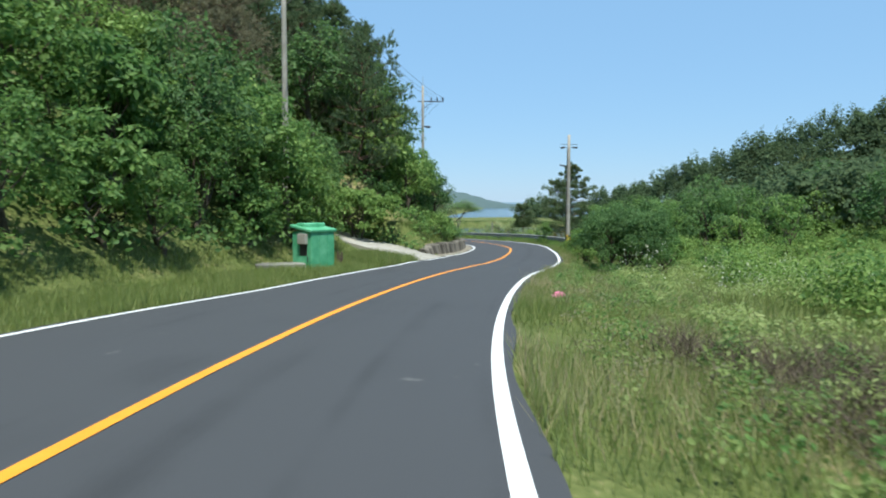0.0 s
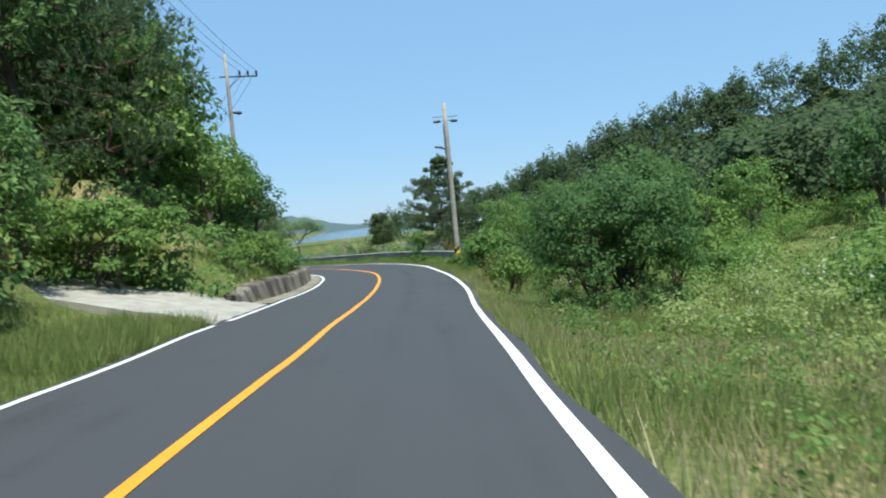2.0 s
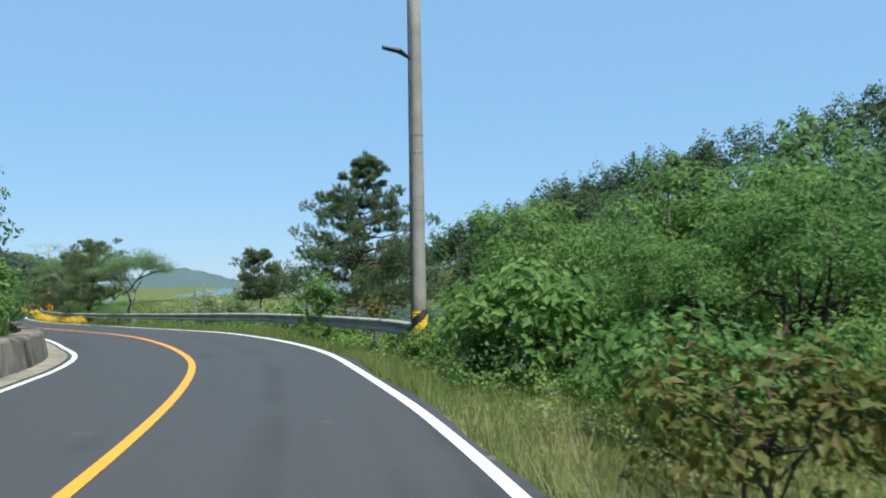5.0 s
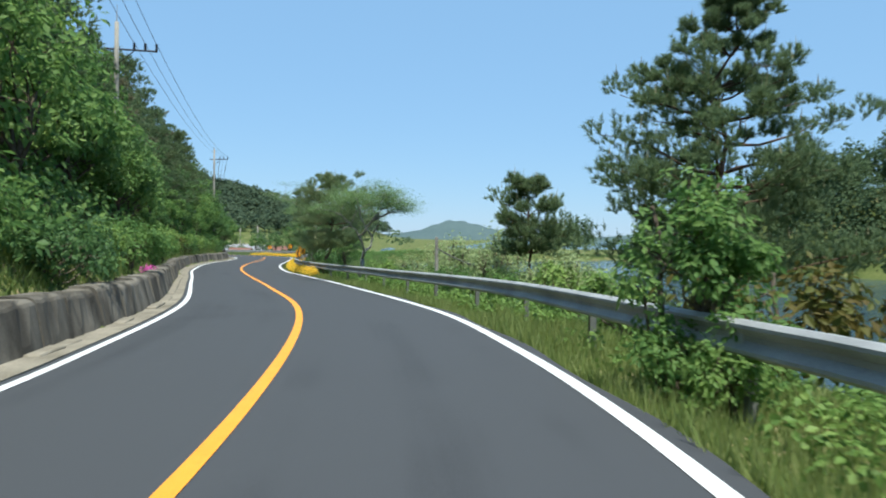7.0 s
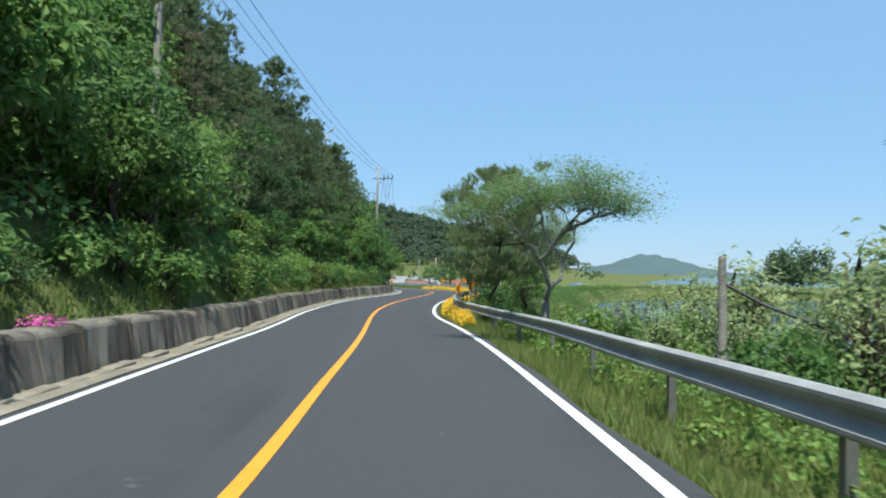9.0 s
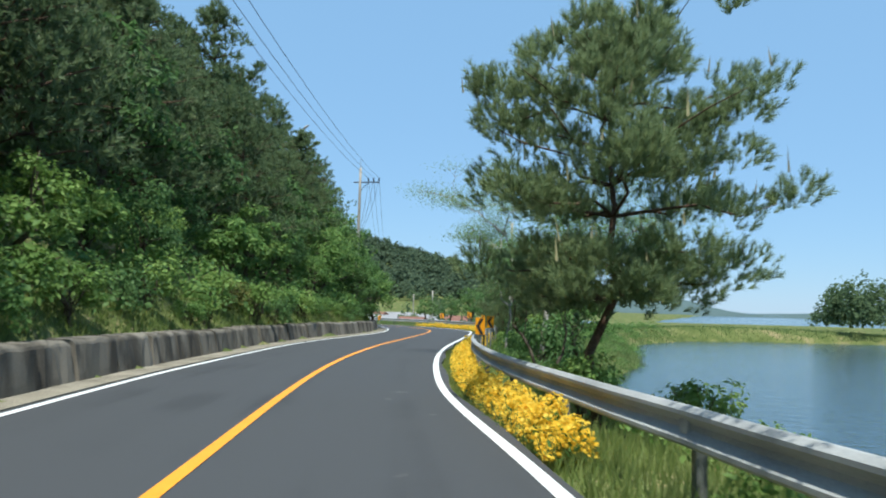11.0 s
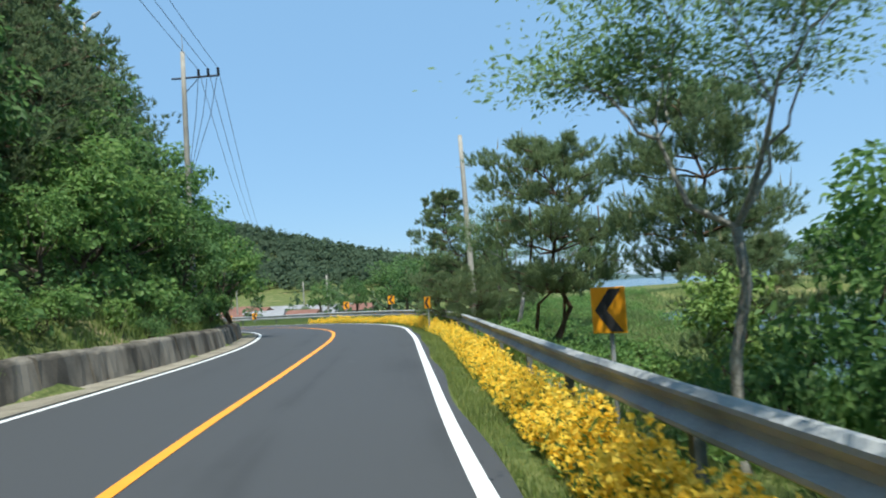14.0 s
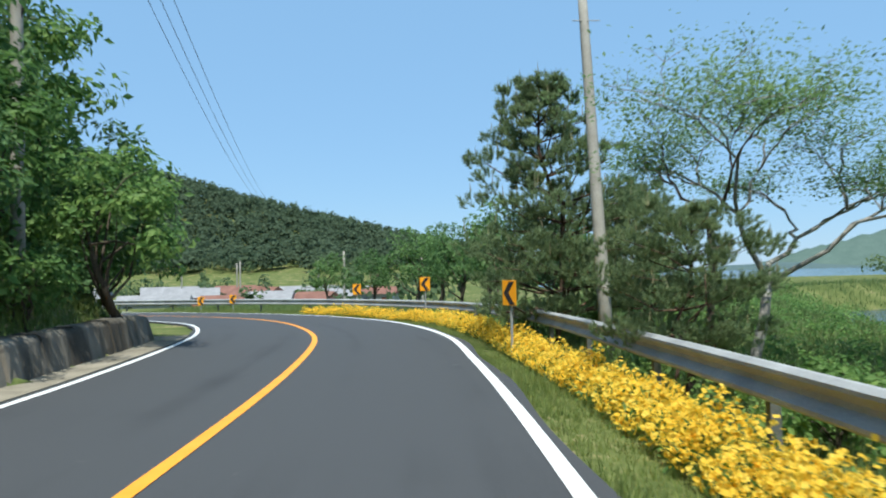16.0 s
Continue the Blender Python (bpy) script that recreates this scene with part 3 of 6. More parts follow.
side_of = [(-WID_L[i] - 0.3, -WID_L[i], -WID_L[i] * 0.5, 0.0, WID_R[i] * 0.5, WID_R[i], WID_R[i] + 0.4, -WID_L[i] - 0.3, WID_R[i] + 0.4) for i in ALL_ST]
uv = road.data.uv_layers.new(name="UVMap")
for lp in road.data.loops:
    uv.data[lp.index].uv = (side_of[lp.vertex_index // 9][lp.vertex_index % 9], ARC[lp.vertex_index // 9])
tagged(road, "dark grey asphalt two-lane road, patched and dry", "road", kind="structure")
cl = put("centre_line", *strip(ALL_ST, [(-0.075, 0.075)] * N_ST, 0.008), YELLOW_LINE)
tagged(cl, "single solid yellow centre line on asphalt", "road marking", kind="structure")
rl = put("edge_line", *strip(ALL_ST, [(WID_R[i] - 0.08, WID_R[i] + 0.08) for i in ALL_ST], 0.008), WHITE_LINE)
tagged(rl, "solid white edge line on asphalt", "road marking", kind="structure")
gap = [i for i in ALL_ST if 40.5 < LINE_C[i, 1] < 42.0]
for seg in (ALL_ST[:gap[0]], ALL_ST[gap[-1]:]):
    ob = put("edge_line", *strip(seg, [(-WID_L[i] - 0.07, -WID_L[i] + 0.07) for i in seg], 0.008), WHITE_LINE)
    tagged(ob, "solid white edge line beside the bank", "road marking", kind="structure")
gut = [i for i in ALL_ST if WALL_FROM < LINE_C[i, 1] < WALL_TO + 3]
gu = put("gutter", *strip(gut, [(-WID_L[i] - 1.3, -WID_L[i] - 0.19) for i in gut], 0.02, 0.3), GRAVEL)
tagged(gu, "sandy concrete gutter strip along the wall foot", "gutter", kind="structure")
dr = []
for a in np.linspace(0, 1, 14):
    for b in np.linspace(0, 1, 9):
        i = station(41.0 + 6.4 * b)
        o = -WID_L[i] - 0.19 - a * 10.5 - 0.25 * math.sin(5 * b) * a
        q = LINE_C[i] + RIGHT[i] * o + TAN[i] * a * 3.7
        e, ei = rel([q[0]], [q[1]])
        dr.append((q[0], q[1], float(deck(ei, e)[0]) + 0.19 * (float(-e[0]) - WID_L[ei[0]]) - 0.04))
top_f = [(r * 9 + c, r * 9 + c + 1, (r + 1) * 9 + c + 1, (r + 1) * 9 + c) for r in range(13) for c in range(8)]
rim = [c for c in range(9)] + [r * 9 + 8 for r in range(1, 14)] + [13 * 9 + c for c in range(7, -1, -1)] + [r * 9 for r in range(12, 0, -1)]
nd = len(dr)
dr += [(dr[k][0], dr[k][1], dr[k][2] - 0.9) for k in rim]
top_f += [(rim[k], nd + k, nd + (k + 1) % len(rim), rim[(k + 1) % len(rim)]) for k in range(len(rim))]
drive = put("driveway", dr, top_f, PALE_CONCRETE)
tagged(drive, "pale concrete driveway climbing off the road", "driveway", kind="structure")

# distant hills across the bay, their blue haze painted into the base colour
def far_hill(name, pts, depth, mat, label):
    top = spline([(x, y, z) for x, y, z in pts], 6)
    rows = []
    for k, (s, h) in enumerate(((-1.0, 0.0), (-0.5, 0.62), (0.0, 1.0), (0.6, 0.5), (1.2, 0.0))):
        for j, q in enumerate(top):
            w = unit(np.array([q[0], q[1]]))
            zz = POND_Z - 1 + (q[2] - POND_Z + 1) * h
            zz += h * 0.05 * (q[2] - POND_Z) * math.sin(j * 2.1 + k)
            rows.append((q[0] + w[0] * s * depth, q[1] + w[1] * s * depth, zz))
    n = len(top)
    ob = put(name, rows, [(r * n + c, r * n + c + 1, (r + 1) * n + c + 1, (r + 1) * n + c) for r in range(4) for c in range(n - 1)], mat, smooth=True)
    return tagged(ob, label, "hill", kind="structure")


far_hill("backdrop", [(-150, 770, -7), (-90, 780, -3), (-40, 790, 2), (-5, 800, 13), (25, 800, 9), (60, 805, 0), (110, 815, -5), (170, 830, 0), (230, 840, -4), (300, 850, -8)], 70, HAZE_HILL, "wooded hill beyond the bay, haze painted into its colour")
far_hill("backdrop", [(100, 1500, -7), (220, 1520, -3), (340, 1500, 1), (470, 1480, -1), (600, 1450, 2), (760, 1400, 0), (900, 1350, -7)], 120, HAZE_HILL, "low coast beyond the sea, haze painted into its colour")
far_hill("backdrop", [(-13 + 1300 * math.sin(radians(a)), 146 + 1300 * math.cos(radians(a)), z) for a, z in ((12, -7), (13.5, 0), (15, 8), (17, 22), (19, 32), (22, 48), (26, 58), (32, 50), (40, 20), (46, -7))], 110, HAZE_HEADLAND, "wooded headland beyond the marsh, haze painted into its colour")

# ---- plants: one of each kind is built, the rest are copies ----
def limb(a, b, r0, r1, r, wav=0.12, n=5):
    t = np.linspace(0, 1, n)[:, None]
    p = np.asarray(a) * (1 - t) + np.asarray(b) * t
    ln = np.linalg.norm(np.asarray(b) - np.asarray(a))
    p[1:-1] += r.normal(size=(n - 2, 3)) * ln * wav * 0.5
    return p, np.linspace(r0, r1, n)


def make_thing(name, label, category, group, trunk, crowns):
    """An empty at the base with a trunk and its crown meshes. crowns: (name, verts, faces, material)."""
    ob = new(name)
    ob.empty_display_size = 0.3
    tagged(ob, label, category, group)
    if trunk is not None:
        put("trunk", trunk[0], trunk[1], trunk[2], ob, True)
    for nm, v, f, m in crowns:
        put(nm, v, f, m, ob)
    return ob


def clumps_leaves(centres, radii, mid, per, leaf, r, flat=0.7, up=0.45, aspect=0.5):
    c = np.repeat(centres, per, 0)
    rr = np.repeat(radii, per)
    o = sphere_pts(len(c), r)
    rad = r.uniform(0.35, 1.0, len(c)) ** 0.6
    pos = c + o * (rr * rad)[:, None] * np.array([1, 1, flat])
    nor = unit(0.75 * o + 0.35 * unit(c - mid) + np.array([0, 0, up]) + 0.45 * r.normal(size=o.shape))
    ax = unit(o + 0.8 * r.normal(size=o.shape) + np.array([0, 0, -0.35]))
    ln = leaf * r.uniform(0.65, 1.3, len(c))
    return leaf_cloud(pos, ax, nor, ln, ln * aspect)


def broadleaf(name, seed, h, rad, low, mat, label, group, n=46, per=52, leaf=0.26, stems=1, category="tree", clump=0.55, bark=None, flat=0.7):
    r = np.random.default_rng(seed)
    mid = np.array([0, 0, low + (h - low) * 0.5])
    half = np.array([rad, rad, (h - low) * 0.5])
    o = sphere_pts(n, r)
    o[:, 2] = np.where(o[:, 2] < -0.55, -o[:, 2] * 0.5, o[:, 2])
    cen = mid + o * half * r.uniform(0.45, 0.95, n)[:, None] ** 0.7
    cen[:, :2] *= 1 + 0.18 * np.sin(3 * np.arctan2(o[:, 1], o[:, 0]) + seed)[:, None]
    rads = clump * r.uniform(0.6, 1.25, n) * rad / 2.0
    ch = []
    for s in range(stems):
        b = np.array([r.normal() * 0.12 * (stems > 1), r.normal() * 0.12 * (stems > 1), -0.25])
        top = mid + r.normal(size=3) * half * 0.25 + [0, 0, half[2] * 0.4]
        ch.append(tube(*limb(b, top, 0.035 * h / stems ** 0.5, 0.02, r, 0.12, 6), sides=6))
        for k in range(max(4, 9 // stems)):
            t = r.uniform(0.3, 0.85)
            st = b * (1 - t) + top * t
            ch.append(tube(*limb(st, cen[r.integers(n)], 0.014 * h * (1 - t * 0.6), 0.008, r, 0.15, 4), sides=4, cap=False))
    tv, tf = join(ch)
    lv, lf = clumps_leaves(cen, rads, mid, per, leaf, r, flat)
    return make_thing(name, label, category, group, (tv, tf, bark or BARK), [("crown", lv, lf, mat)])


def shoots_needles(base, axis, length, per, needle, width, r):
    """Brush-like shoots: needles stand along each shoot's axis and point forward."""
    k = np.repeat(np.arange(len(base)), per)
    t = r.uniform(0.0, 1.0, len(k))
    a = axis[k]
    side = r.normal(size=a.shape)
    side = unit(side - a * np.sum(side * a, 1)[:, None])
    p = base[k] + a * (t * length[k])[:, None]
    d = unit(a * r.uniform(0.55, 1.1, (len(k), 1)) + side * r.uniform(0.45, 0.95, (len(k), 1)))
    s = unit(np.cross(d, r.normal(size=d.shape))) * width * 0.5
    tip = p + d * (needle * r.uniform(0.7, 1.2, len(k)))[:, None]
    return np.stack([p - s, p + s, tip], 1).reshape(-1, 3), np.arange(len(k) * 3).reshape(-1, 3)


CONE = ((0.0, 0.95), (0.25, 1.0), (0.6, 0.72), (0.85, 0.36), (1.0, 0.12))
ROUND = ((0.0, 0.75), (0.3, 1.0), (0.6, 0.95), (0.85, 0.62), (1.0, 0.25))
TIERED = ((0.0, 0.95), (0.15, 1.0), (0.42, 0.98), (0.58, 0.78), (0.72, 0.5), (0.86, 0.27), (1.0, 0.06))


def pine(name, seed, h, rad, low, label, group, whorls=11, arms=6, pads=4, shoots=9, per=22, needle=0.17, width=0.016, lean=(0, 0), gap=0.0, mat=None, shape=CONE, pad=1.0, twin=0, candles=True, rise=0.25, droop=0.0):
    """A pine: limbs in whorls, thickly set with upright brushes of needles; the outline follows shape."""
    r = np.random.default_rng(seed)
    sx, sy = zip(*shape)
    top = np.array([lean[0], lean[1], h])
    tp, tr = limb((0, 0, -0.3), top, 0.010 * h + 0.03, 0.02, r, 0.05, 9)
    ch = [tube(tp, tr, sides=8)]
    for k in range(twin):
        e = np.array([0.5 * rad * math.cos(2.2 * k + seed), 0.5 * rad * math.sin(2.2 * k + seed), low + (h - low) * 0.6])
        ch.append(tube(*limb((0.12 * k - 0.3, 0.2, -0.3), e, 0.008 * h + 0.02, 0.02, r, 0.10, 7), sides=7))
    tz = tp[:, 2]
    B, A, L, C = [], [], [], []
    for w in range(whorls):
        t = np.clip((w + r.uniform(-0.3, 0.3)) / (whorls - 1), 0, 0.95)
        if r.uniform() < gap:
            continue
        z = low + (h - low) * t * 0.97
        c = np.array([np.interp(z, tz, tp[:, 0]), np.interp(z, tz, tp[:, 1]), z])
        reach = rad * np.interp(t, sx, sy)
        na = max(4, int(round(arms * (1 - 0.3 * t))))
        a0 = r.uniform(0, 6.28)
        for k in range(na):
            an = a0 + 6.28 * (k + r.uniform(-0.25, 0.25)) / na
            ln = reach * r.uniform(0.62, 1.08)
            d = np.array([math.cos(an), math.sin(an), 0])
            tip = c + d * ln + np.array([0, 0, ln * (rise * r.uniform(0.2, 1.3) + 0.5 * t ** 2 - droop * (1 - t))])
            bp, br = limb(c, tip, 0.0055 * h * (1 - 0.7 * t) + 0.008, 0.007, r, 0.08, 5)
            ch.append(tube(bp, br, sides=4, cap=False))
            m = max(2, int(round(pads * (0.3 + 0.7 * ln / rad))))
            lat = np.cross(d, [0, 0, 1.0])
            for q_t in np.linspace(0.5, 1.0, m):
                q = np.array([np.interp(q_t, np.linspace(0, 1, 5), bp[:, i]) for i in range(3)])
                rc = pad * (0.17 + 0.13 * ln) * (1 - 0.4 * t) * r.uniform(0.7, 1.35)
                q = q + lat * r.normal() * 0.22 * ln * q_t
                n = max(3, int(shoots * r.uniform(0.7, 1.3)))
                o = sphere_pts(n, r) * (r.uniform(0.15, 1, (n, 1)) ** 0.6)
                B.append(q + o * rc * np.array([1.1, 1.1, 0.75]))
                A.append(unit(o * 0.7 + d * 0.35 + np.array([0, 0, 0.85])))
                L.append(r.uniform(0.08, 0.2, n) * (0.7 + 0.5 * pad))
                if candles and r.uniform() < 0.75:
                    C.append(q + np.array([r.normal() * rc * 0.5, r.normal() * rc * 0.5, rc * 0.5 + 0.12]))
    n = 26
    B.append(np.tile(top, (n, 1)) + r.normal(size=(n, 3)) * np.array([0.09, 0.09, 0.0]) - np.array([0, 0, 1.0]) * r.uniform(0.0, 0.75, (n, 1)))
    A.append(unit(np.array([0, 0, 0.9]) + 0.5 * r.normal(size=(n, 3))))
    L.append(np.full(n, 0.28))
    lv, lf = shoots_needles(np.vstack(B), np.vstack(A), np.concatenate(L), per, needle, width, r)
    tv, tf = join(ch)
    ob = make_thing(name, label, "pine tree", group, (tv, tf, PINE_BARK), [("crown", lv, lf, mat or NEEDLES)])
    if candles:
        c = np.array(C)
        up = unit(np.array([0, 0, 1.0]) + 0.12 * r.normal(size=c.shape)) * r.uniform(0.22, 0.45, (len(c), 1))
        an = r.uniform(0, 6.28, len(c))
        s = np.stack([np.cos(an), np.sin(an), np.zeros(len(c))], 1) * 0.02
        s2 = np.stack([-s[:, 1], s[:, 0], s[:, 2]], 1)
        v = np.stack([c - s, c + s, c + s2 * 1.5, c + up], 1).reshape(-1, 3)
        b = np.arange(len(c))[:, None] * 4
        sh = put("young_growth", v, np.vstack([b + [[0, 1, 3]], b + [[1, 2, 3]], b + [[2, 0, 3]]]), CANDLES, ob)
        tagged(sh, "pale upright young shoots", kind="stuff")
    return ob


def mimosa(name, seed, h, rad, label, group, lean=(0.0, 0.0), stems=2, fork=0.22, per=150, trunk_r=0.14, bark=None, leaf=0.095, depth=5, fill=1.0):
    """A spreading silk tree: forked pale limbs and flat sprays of feathery leaves."""
    r = np.random.default_rng(seed)
    ch, tips = [], []

    def grow(p, d, ln, rd, lv):
        e = p + d * ln
        pp, rr = limb(p, e, rd, rd * 0.68, r, 0.10, 4)
        ch.append(tube(pp, rr, sides=6 if lv < 2 else 4, cap=False))
        if lv >= depth:
            tips.append(e)
            return
        if lv >= depth - 2:
            tips.append(p + d * ln * 0.6)
        for k in range(2 if r.uniform() < 0.6 else 3):
            a = r.uniform(0, 6.28)
            side = np.array([math.cos(a), math.sin(a), r.uniform(-0.1, 0.35)])
            nd = unit(d * 0.8 + side * 0.75 + np.array([0, 0, 0.10 if lv < 2 else -0.12]))
            grow(e, nd, ln * r.uniform(0.6, 0.84), rd * 0.64, lv + 1)

    base_top = np.array([lean[0] * fork, lean[1] * fork, h * fork])
    pp, rr = limb((0, 0, -0.3), base_top, trunk_r, trunk_r * 0.85, r, 0.06, 5)
    ch.append(tube(pp, rr, sides=8))
    for k in range(stems):
        a = 6.28 * k / stems + seed
        d = unit(np.array([math.cos(a) * 0.75 + lean[0] * 0.35, math.sin(a) * 0.75 + lean[1] * 0.35, 0.85]))
        grow(base_top, d, h * 0.27, trunk_r * 0.62, 0)
    T = np.array(tips)
    # scale limbs to the wanted crown
    ext = np.percentile(np.linalg.norm(T[:, :2] - np.median(T[:, :2], 0), axis=1), 92)
    kx, kz = rad / max(ext, 0.1), (h * 0.96 - base_top[2]) / max(T[:, 2].max() - base_top[2], 0.1)
    tv, tf = join(ch)

    def fit(v):
        v = v.copy()
        m = v[:, 2] > base_top[2]
        f = np.clip((v[:, 2] - base_top[2]) / (0.3 * h), 0, 1)
        v[:, 0] = base_top[0] + (v[:, 0] - base_top[0]) * np.where(m, 1 + (kx - 1) * f, 1)
        v[:, 1] = base_top[1] + (v[:, 1] - base_top[1]) * np.where(m, 1 + (kx - 1) * f, 1)
        v[:, 2] = np.where(m, base_top[2] + (v[:, 2] - base_top[2]) * kz, v[:, 2])
        return v
    tv, T = fit(tv), fit(T)
    n = max(8, int(per * fill * 200 / len(T)))
    c = np.repeat(T, n, 0)
    o = r.normal(size=c.shape) * np.array([0.38, 0.38, 0.11])
    nor = unit(np.array([0, 0, 1.0]) + 0.4 * r.normal(size=c.shape))
    ax = unit(o * np.array([1, 1, 0.2]) + 0.4 * r.normal(size=c.shape))
    ln = leaf * r.uniform(0.6, 1.3, len(c))
    lv, lf = leaf_cloud(c + o, ax, nor, ln, ln * 0.42, 0.05)
    return make_thing(name, label, "tree", group, (tv, tf, bark or PALE_BARK), [("crown", lv, lf, LEAF_MIMOSA)])


def plant(proto, x, y, scale=1.0, turn=0.0, tall=1.0, sink=0.05, first=False):
    m = Matrix.LocRotScale((x, y, ground_at(x, y) - sink), Euler((0, 0, turn)), (scale, scale, scale * tall))
    if first:
        proto.matrix_basis = m
        return proto
    return copy_thing(proto, m)


FIRST = set()


def grow_at(proto, x, y, scale=1.0, turn=0.0, tall=1.0, sink=0.05):
    """The first planting takes the built one itself, the rest are copies."""
    if proto.name not in FIRST and scale == 1.0 and tall == 1.0:
        FIRST.add(proto.name)
        return plant(proto, x, y, 1.0, turn, 1.0, sink, True)
    return plant(proto, x, y, scale, turn, tall, sink)


HG = "trees on the wooded slope"
HP = "pines on the wooded slope"
slope_leaf = [
    broadleaf("broadleaf_tree", 11, 6.2, 2.3, 0.5, LEAF_MID, "leafy green broadleaf tree on the roadside slope", HG),
    broadleaf("broadleaf_tree", 12, 5.2, 2.1, 0.3, LEAF_LIGHT, "light green broadleaf tree on the roadside slope", HG),
    broadleaf("broadleaf_tree", 13, 7.0, 2.5, 0.8, LEAF_DARK, "dark green broadleaf tree on the roadside slope", HG, leaf=0.3),
    broadleaf("broadleaf_tree", 14, 5.6, 2.4, 0.4, LEAF_MID, "broadleaf tree with layered large leaves on the slope", HG, n=34, per=60, leaf=0.36, flat=0.45),
]
slope_pine = [
    pine("pine_tree", 21, 8.2, 2.6, 0.8, "dark green pine on the roadside slope", HP, 13, 6, 3, 10, 10, 0.24, 0.05, mat=DARK_NEEDLES, candles=False, pad=1.1),
    pine("pine_tree", 22, 9.2, 2.4, 1.6, "tall dark pine on the roadside slope", HP, 14, 6, 3, 10, 10, 0.24, 0.05, mat=DARK_NEEDLES, candles=False, pad=1.1),
    pine("pine_tree", 23, 7.2, 2.8, 0.6, "spreading pine on the roadside slope", HP, 9, 7, 3, 11, 10, 0.24, 0.05, gap=0.08, mat=DARK_NEEDLES, candles=False, pad=1.25, shape=ROUND),
]
brown_pine = pine("pine_tree", 24, 8.4, 2.6, 1.6, "pine with browning needles on the roadside slope", HP, 11, 6, 3, 9, 10, 0.24, 0.045, mat=BROWN_NEEDLES, candles=False, pad=1.15)
BG = "bushes along the road"
bushes = [
    broadleaf("bush", 31, 1.5, 1.0, 0.05, LEAF_MID, "rounded green bush beside the road", BG, n=26, per=46, leaf=0.15, stems=3, category="bush", clump=0.7),
    broadleaf("bush", 32, 1.9, 0.9, 0.05, LEAF_LIGHT, "light yellow-green bush beside the road", BG, n=24, per=44, leaf=0.16, stems=3, category="bush", clump=0.7),
    broadleaf("bush", 33, 1.2, 1.1, 0.02, LEAF_DARK, "dark green bush beside the road", BG, n=24, per=46, leaf=0.14, stems=4, category="bush", clump=0.75),
    broadleaf("bush", 34, 1.4, 1.0, 0.05, LEAF_RUST, "bush with reddish-brown young leaves", BG, n=22, per=40, leaf=0.14, stems=3, category="bush", clump=0.7),
]


def slope_row(v0, step, kinds, weights, smin, smax, y0=-6.0, y1=170.0, jit=1.0):
    s = rng.uniform(0, step)
    i0, i1 = station(y0), station(y1)
    a0, a1 = ARC[i0], ARC[i1]
    a = a0 + s
    while a < a1:
        i = int(np.argmin(np.abs(ARC - a)))
        y = LINE_C[i, 1]
        a += step * rng.uniform(0.75, 1.3)
        v = v0 + rng.uniform(-jit, jit)
        if 39.5 < y < 49.0 and v < 7.0:
            continue
        if 47.0 < y < 58.0 and 3.0 < v < 4.7:
            continue
        if 27.0 < y < 33.0 and v < 3.8:
            continue
        k = rng.choice(len(kinds), p=weights)
        p, _ = beside(np.array([i]), np.array([-v]))
        grow_at(kinds[k], p[0, 0], p[0, 1], float(rng.uniform(smin, smax)), float(rng.uniform(0, 6.28)), float(rng.uniform(0.9, 1.15)), 0.15)


for proto_list in (slope_leaf, slope_pine, bushes):
    for j, pr in enumerate(proto_list):
        i = station(12 + 9 * j)
        p, _ = beside(np.array([i]), np.array([-(22.0 if proto_list is slope_pine else 8.5 if proto_list is slope_leaf else 5.2)]))
        grow_at(pr, p[0, 0], p[0, 1])
slope_row(2.3, 2.3, bushes, [0.4, 0.35, 0.2, 0.05], 0.6, 1.15, 50, 169, 0.5)
slope_row(4.9, 2.9, slope_leaf + bushes[:2], [0.25, 0.2, 0.1, 0.15, 0.2, 0.1], 0.5, 0.8, -8, 38, 0.6)
slope_row(4.4, 2.6, slope_leaf, [0.4, 0.3, 0.12, 0.18], 0.7, 1.0, 50, 112, 0.8)
slope_row(4.2, 3.4, slope_leaf, [0.3, 0.15, 0.35, 0.2], 0.5, 0.72, 112, 152, 0.7)
slope_row(4.4, 2.6, slope_leaf, [0.35, 0.15, 0.35, 0.15], 0.7, 1.0, 152, 170, 0.8)
slope_row(7.6, 3.0, slope_leaf, [0.4, 0.32, 0.08, 0.2], 0.7, 1.05, -8, 50, 1.0)
slope_row(7.6, 2.8, slope_leaf + slope_pine[2:], [0.3, 0.2, 0.22, 0.13, 0.15], 1.0, 1.35, 50, 112, 1.0)
slope_row(6.8, 2.5, slope_leaf[2:3] + slope_pine, [0.12, 0.38, 0.15, 0.35], 0.95, 1.3, 112, 170, 0.9)
slope_row(11.0, 3.2, slope_leaf[:3] + slope_pine[:2] + [brown_pine], [0.4, 0.25, 0.1, 0.05, 0.08, 0.12], 0.8, 1.1, -6, 50, 1.2)
slope_row(11.0, 3.0, slope_leaf[2:3] + slope_pine, [0.3, 0.3, 0.2, 0.2], 1.0, 1.4, 50, 169, 1.2)
slope_row(15.0, 3.2, slope_pine + [brown_pine], [0.2, 0.25, 0.15, 0.4], 0.85, 1.1, -4, 52, 1.5)
slope_row(15.5, 3.2, slope_pine, [0.35, 0.35, 0.3], 1.0, 1.35, 52, 167, 1.5)
slope_row(21.0, 4.0, slope_pine, [0.35, 0.35, 0.3], 0.85, 1.2, 4, 164, 1.6)
slope_row(28.0, 5.0, slope_pine, [0.35, 0.35, 0.3], 0.8, 1.1, 10, 160, 2.0)

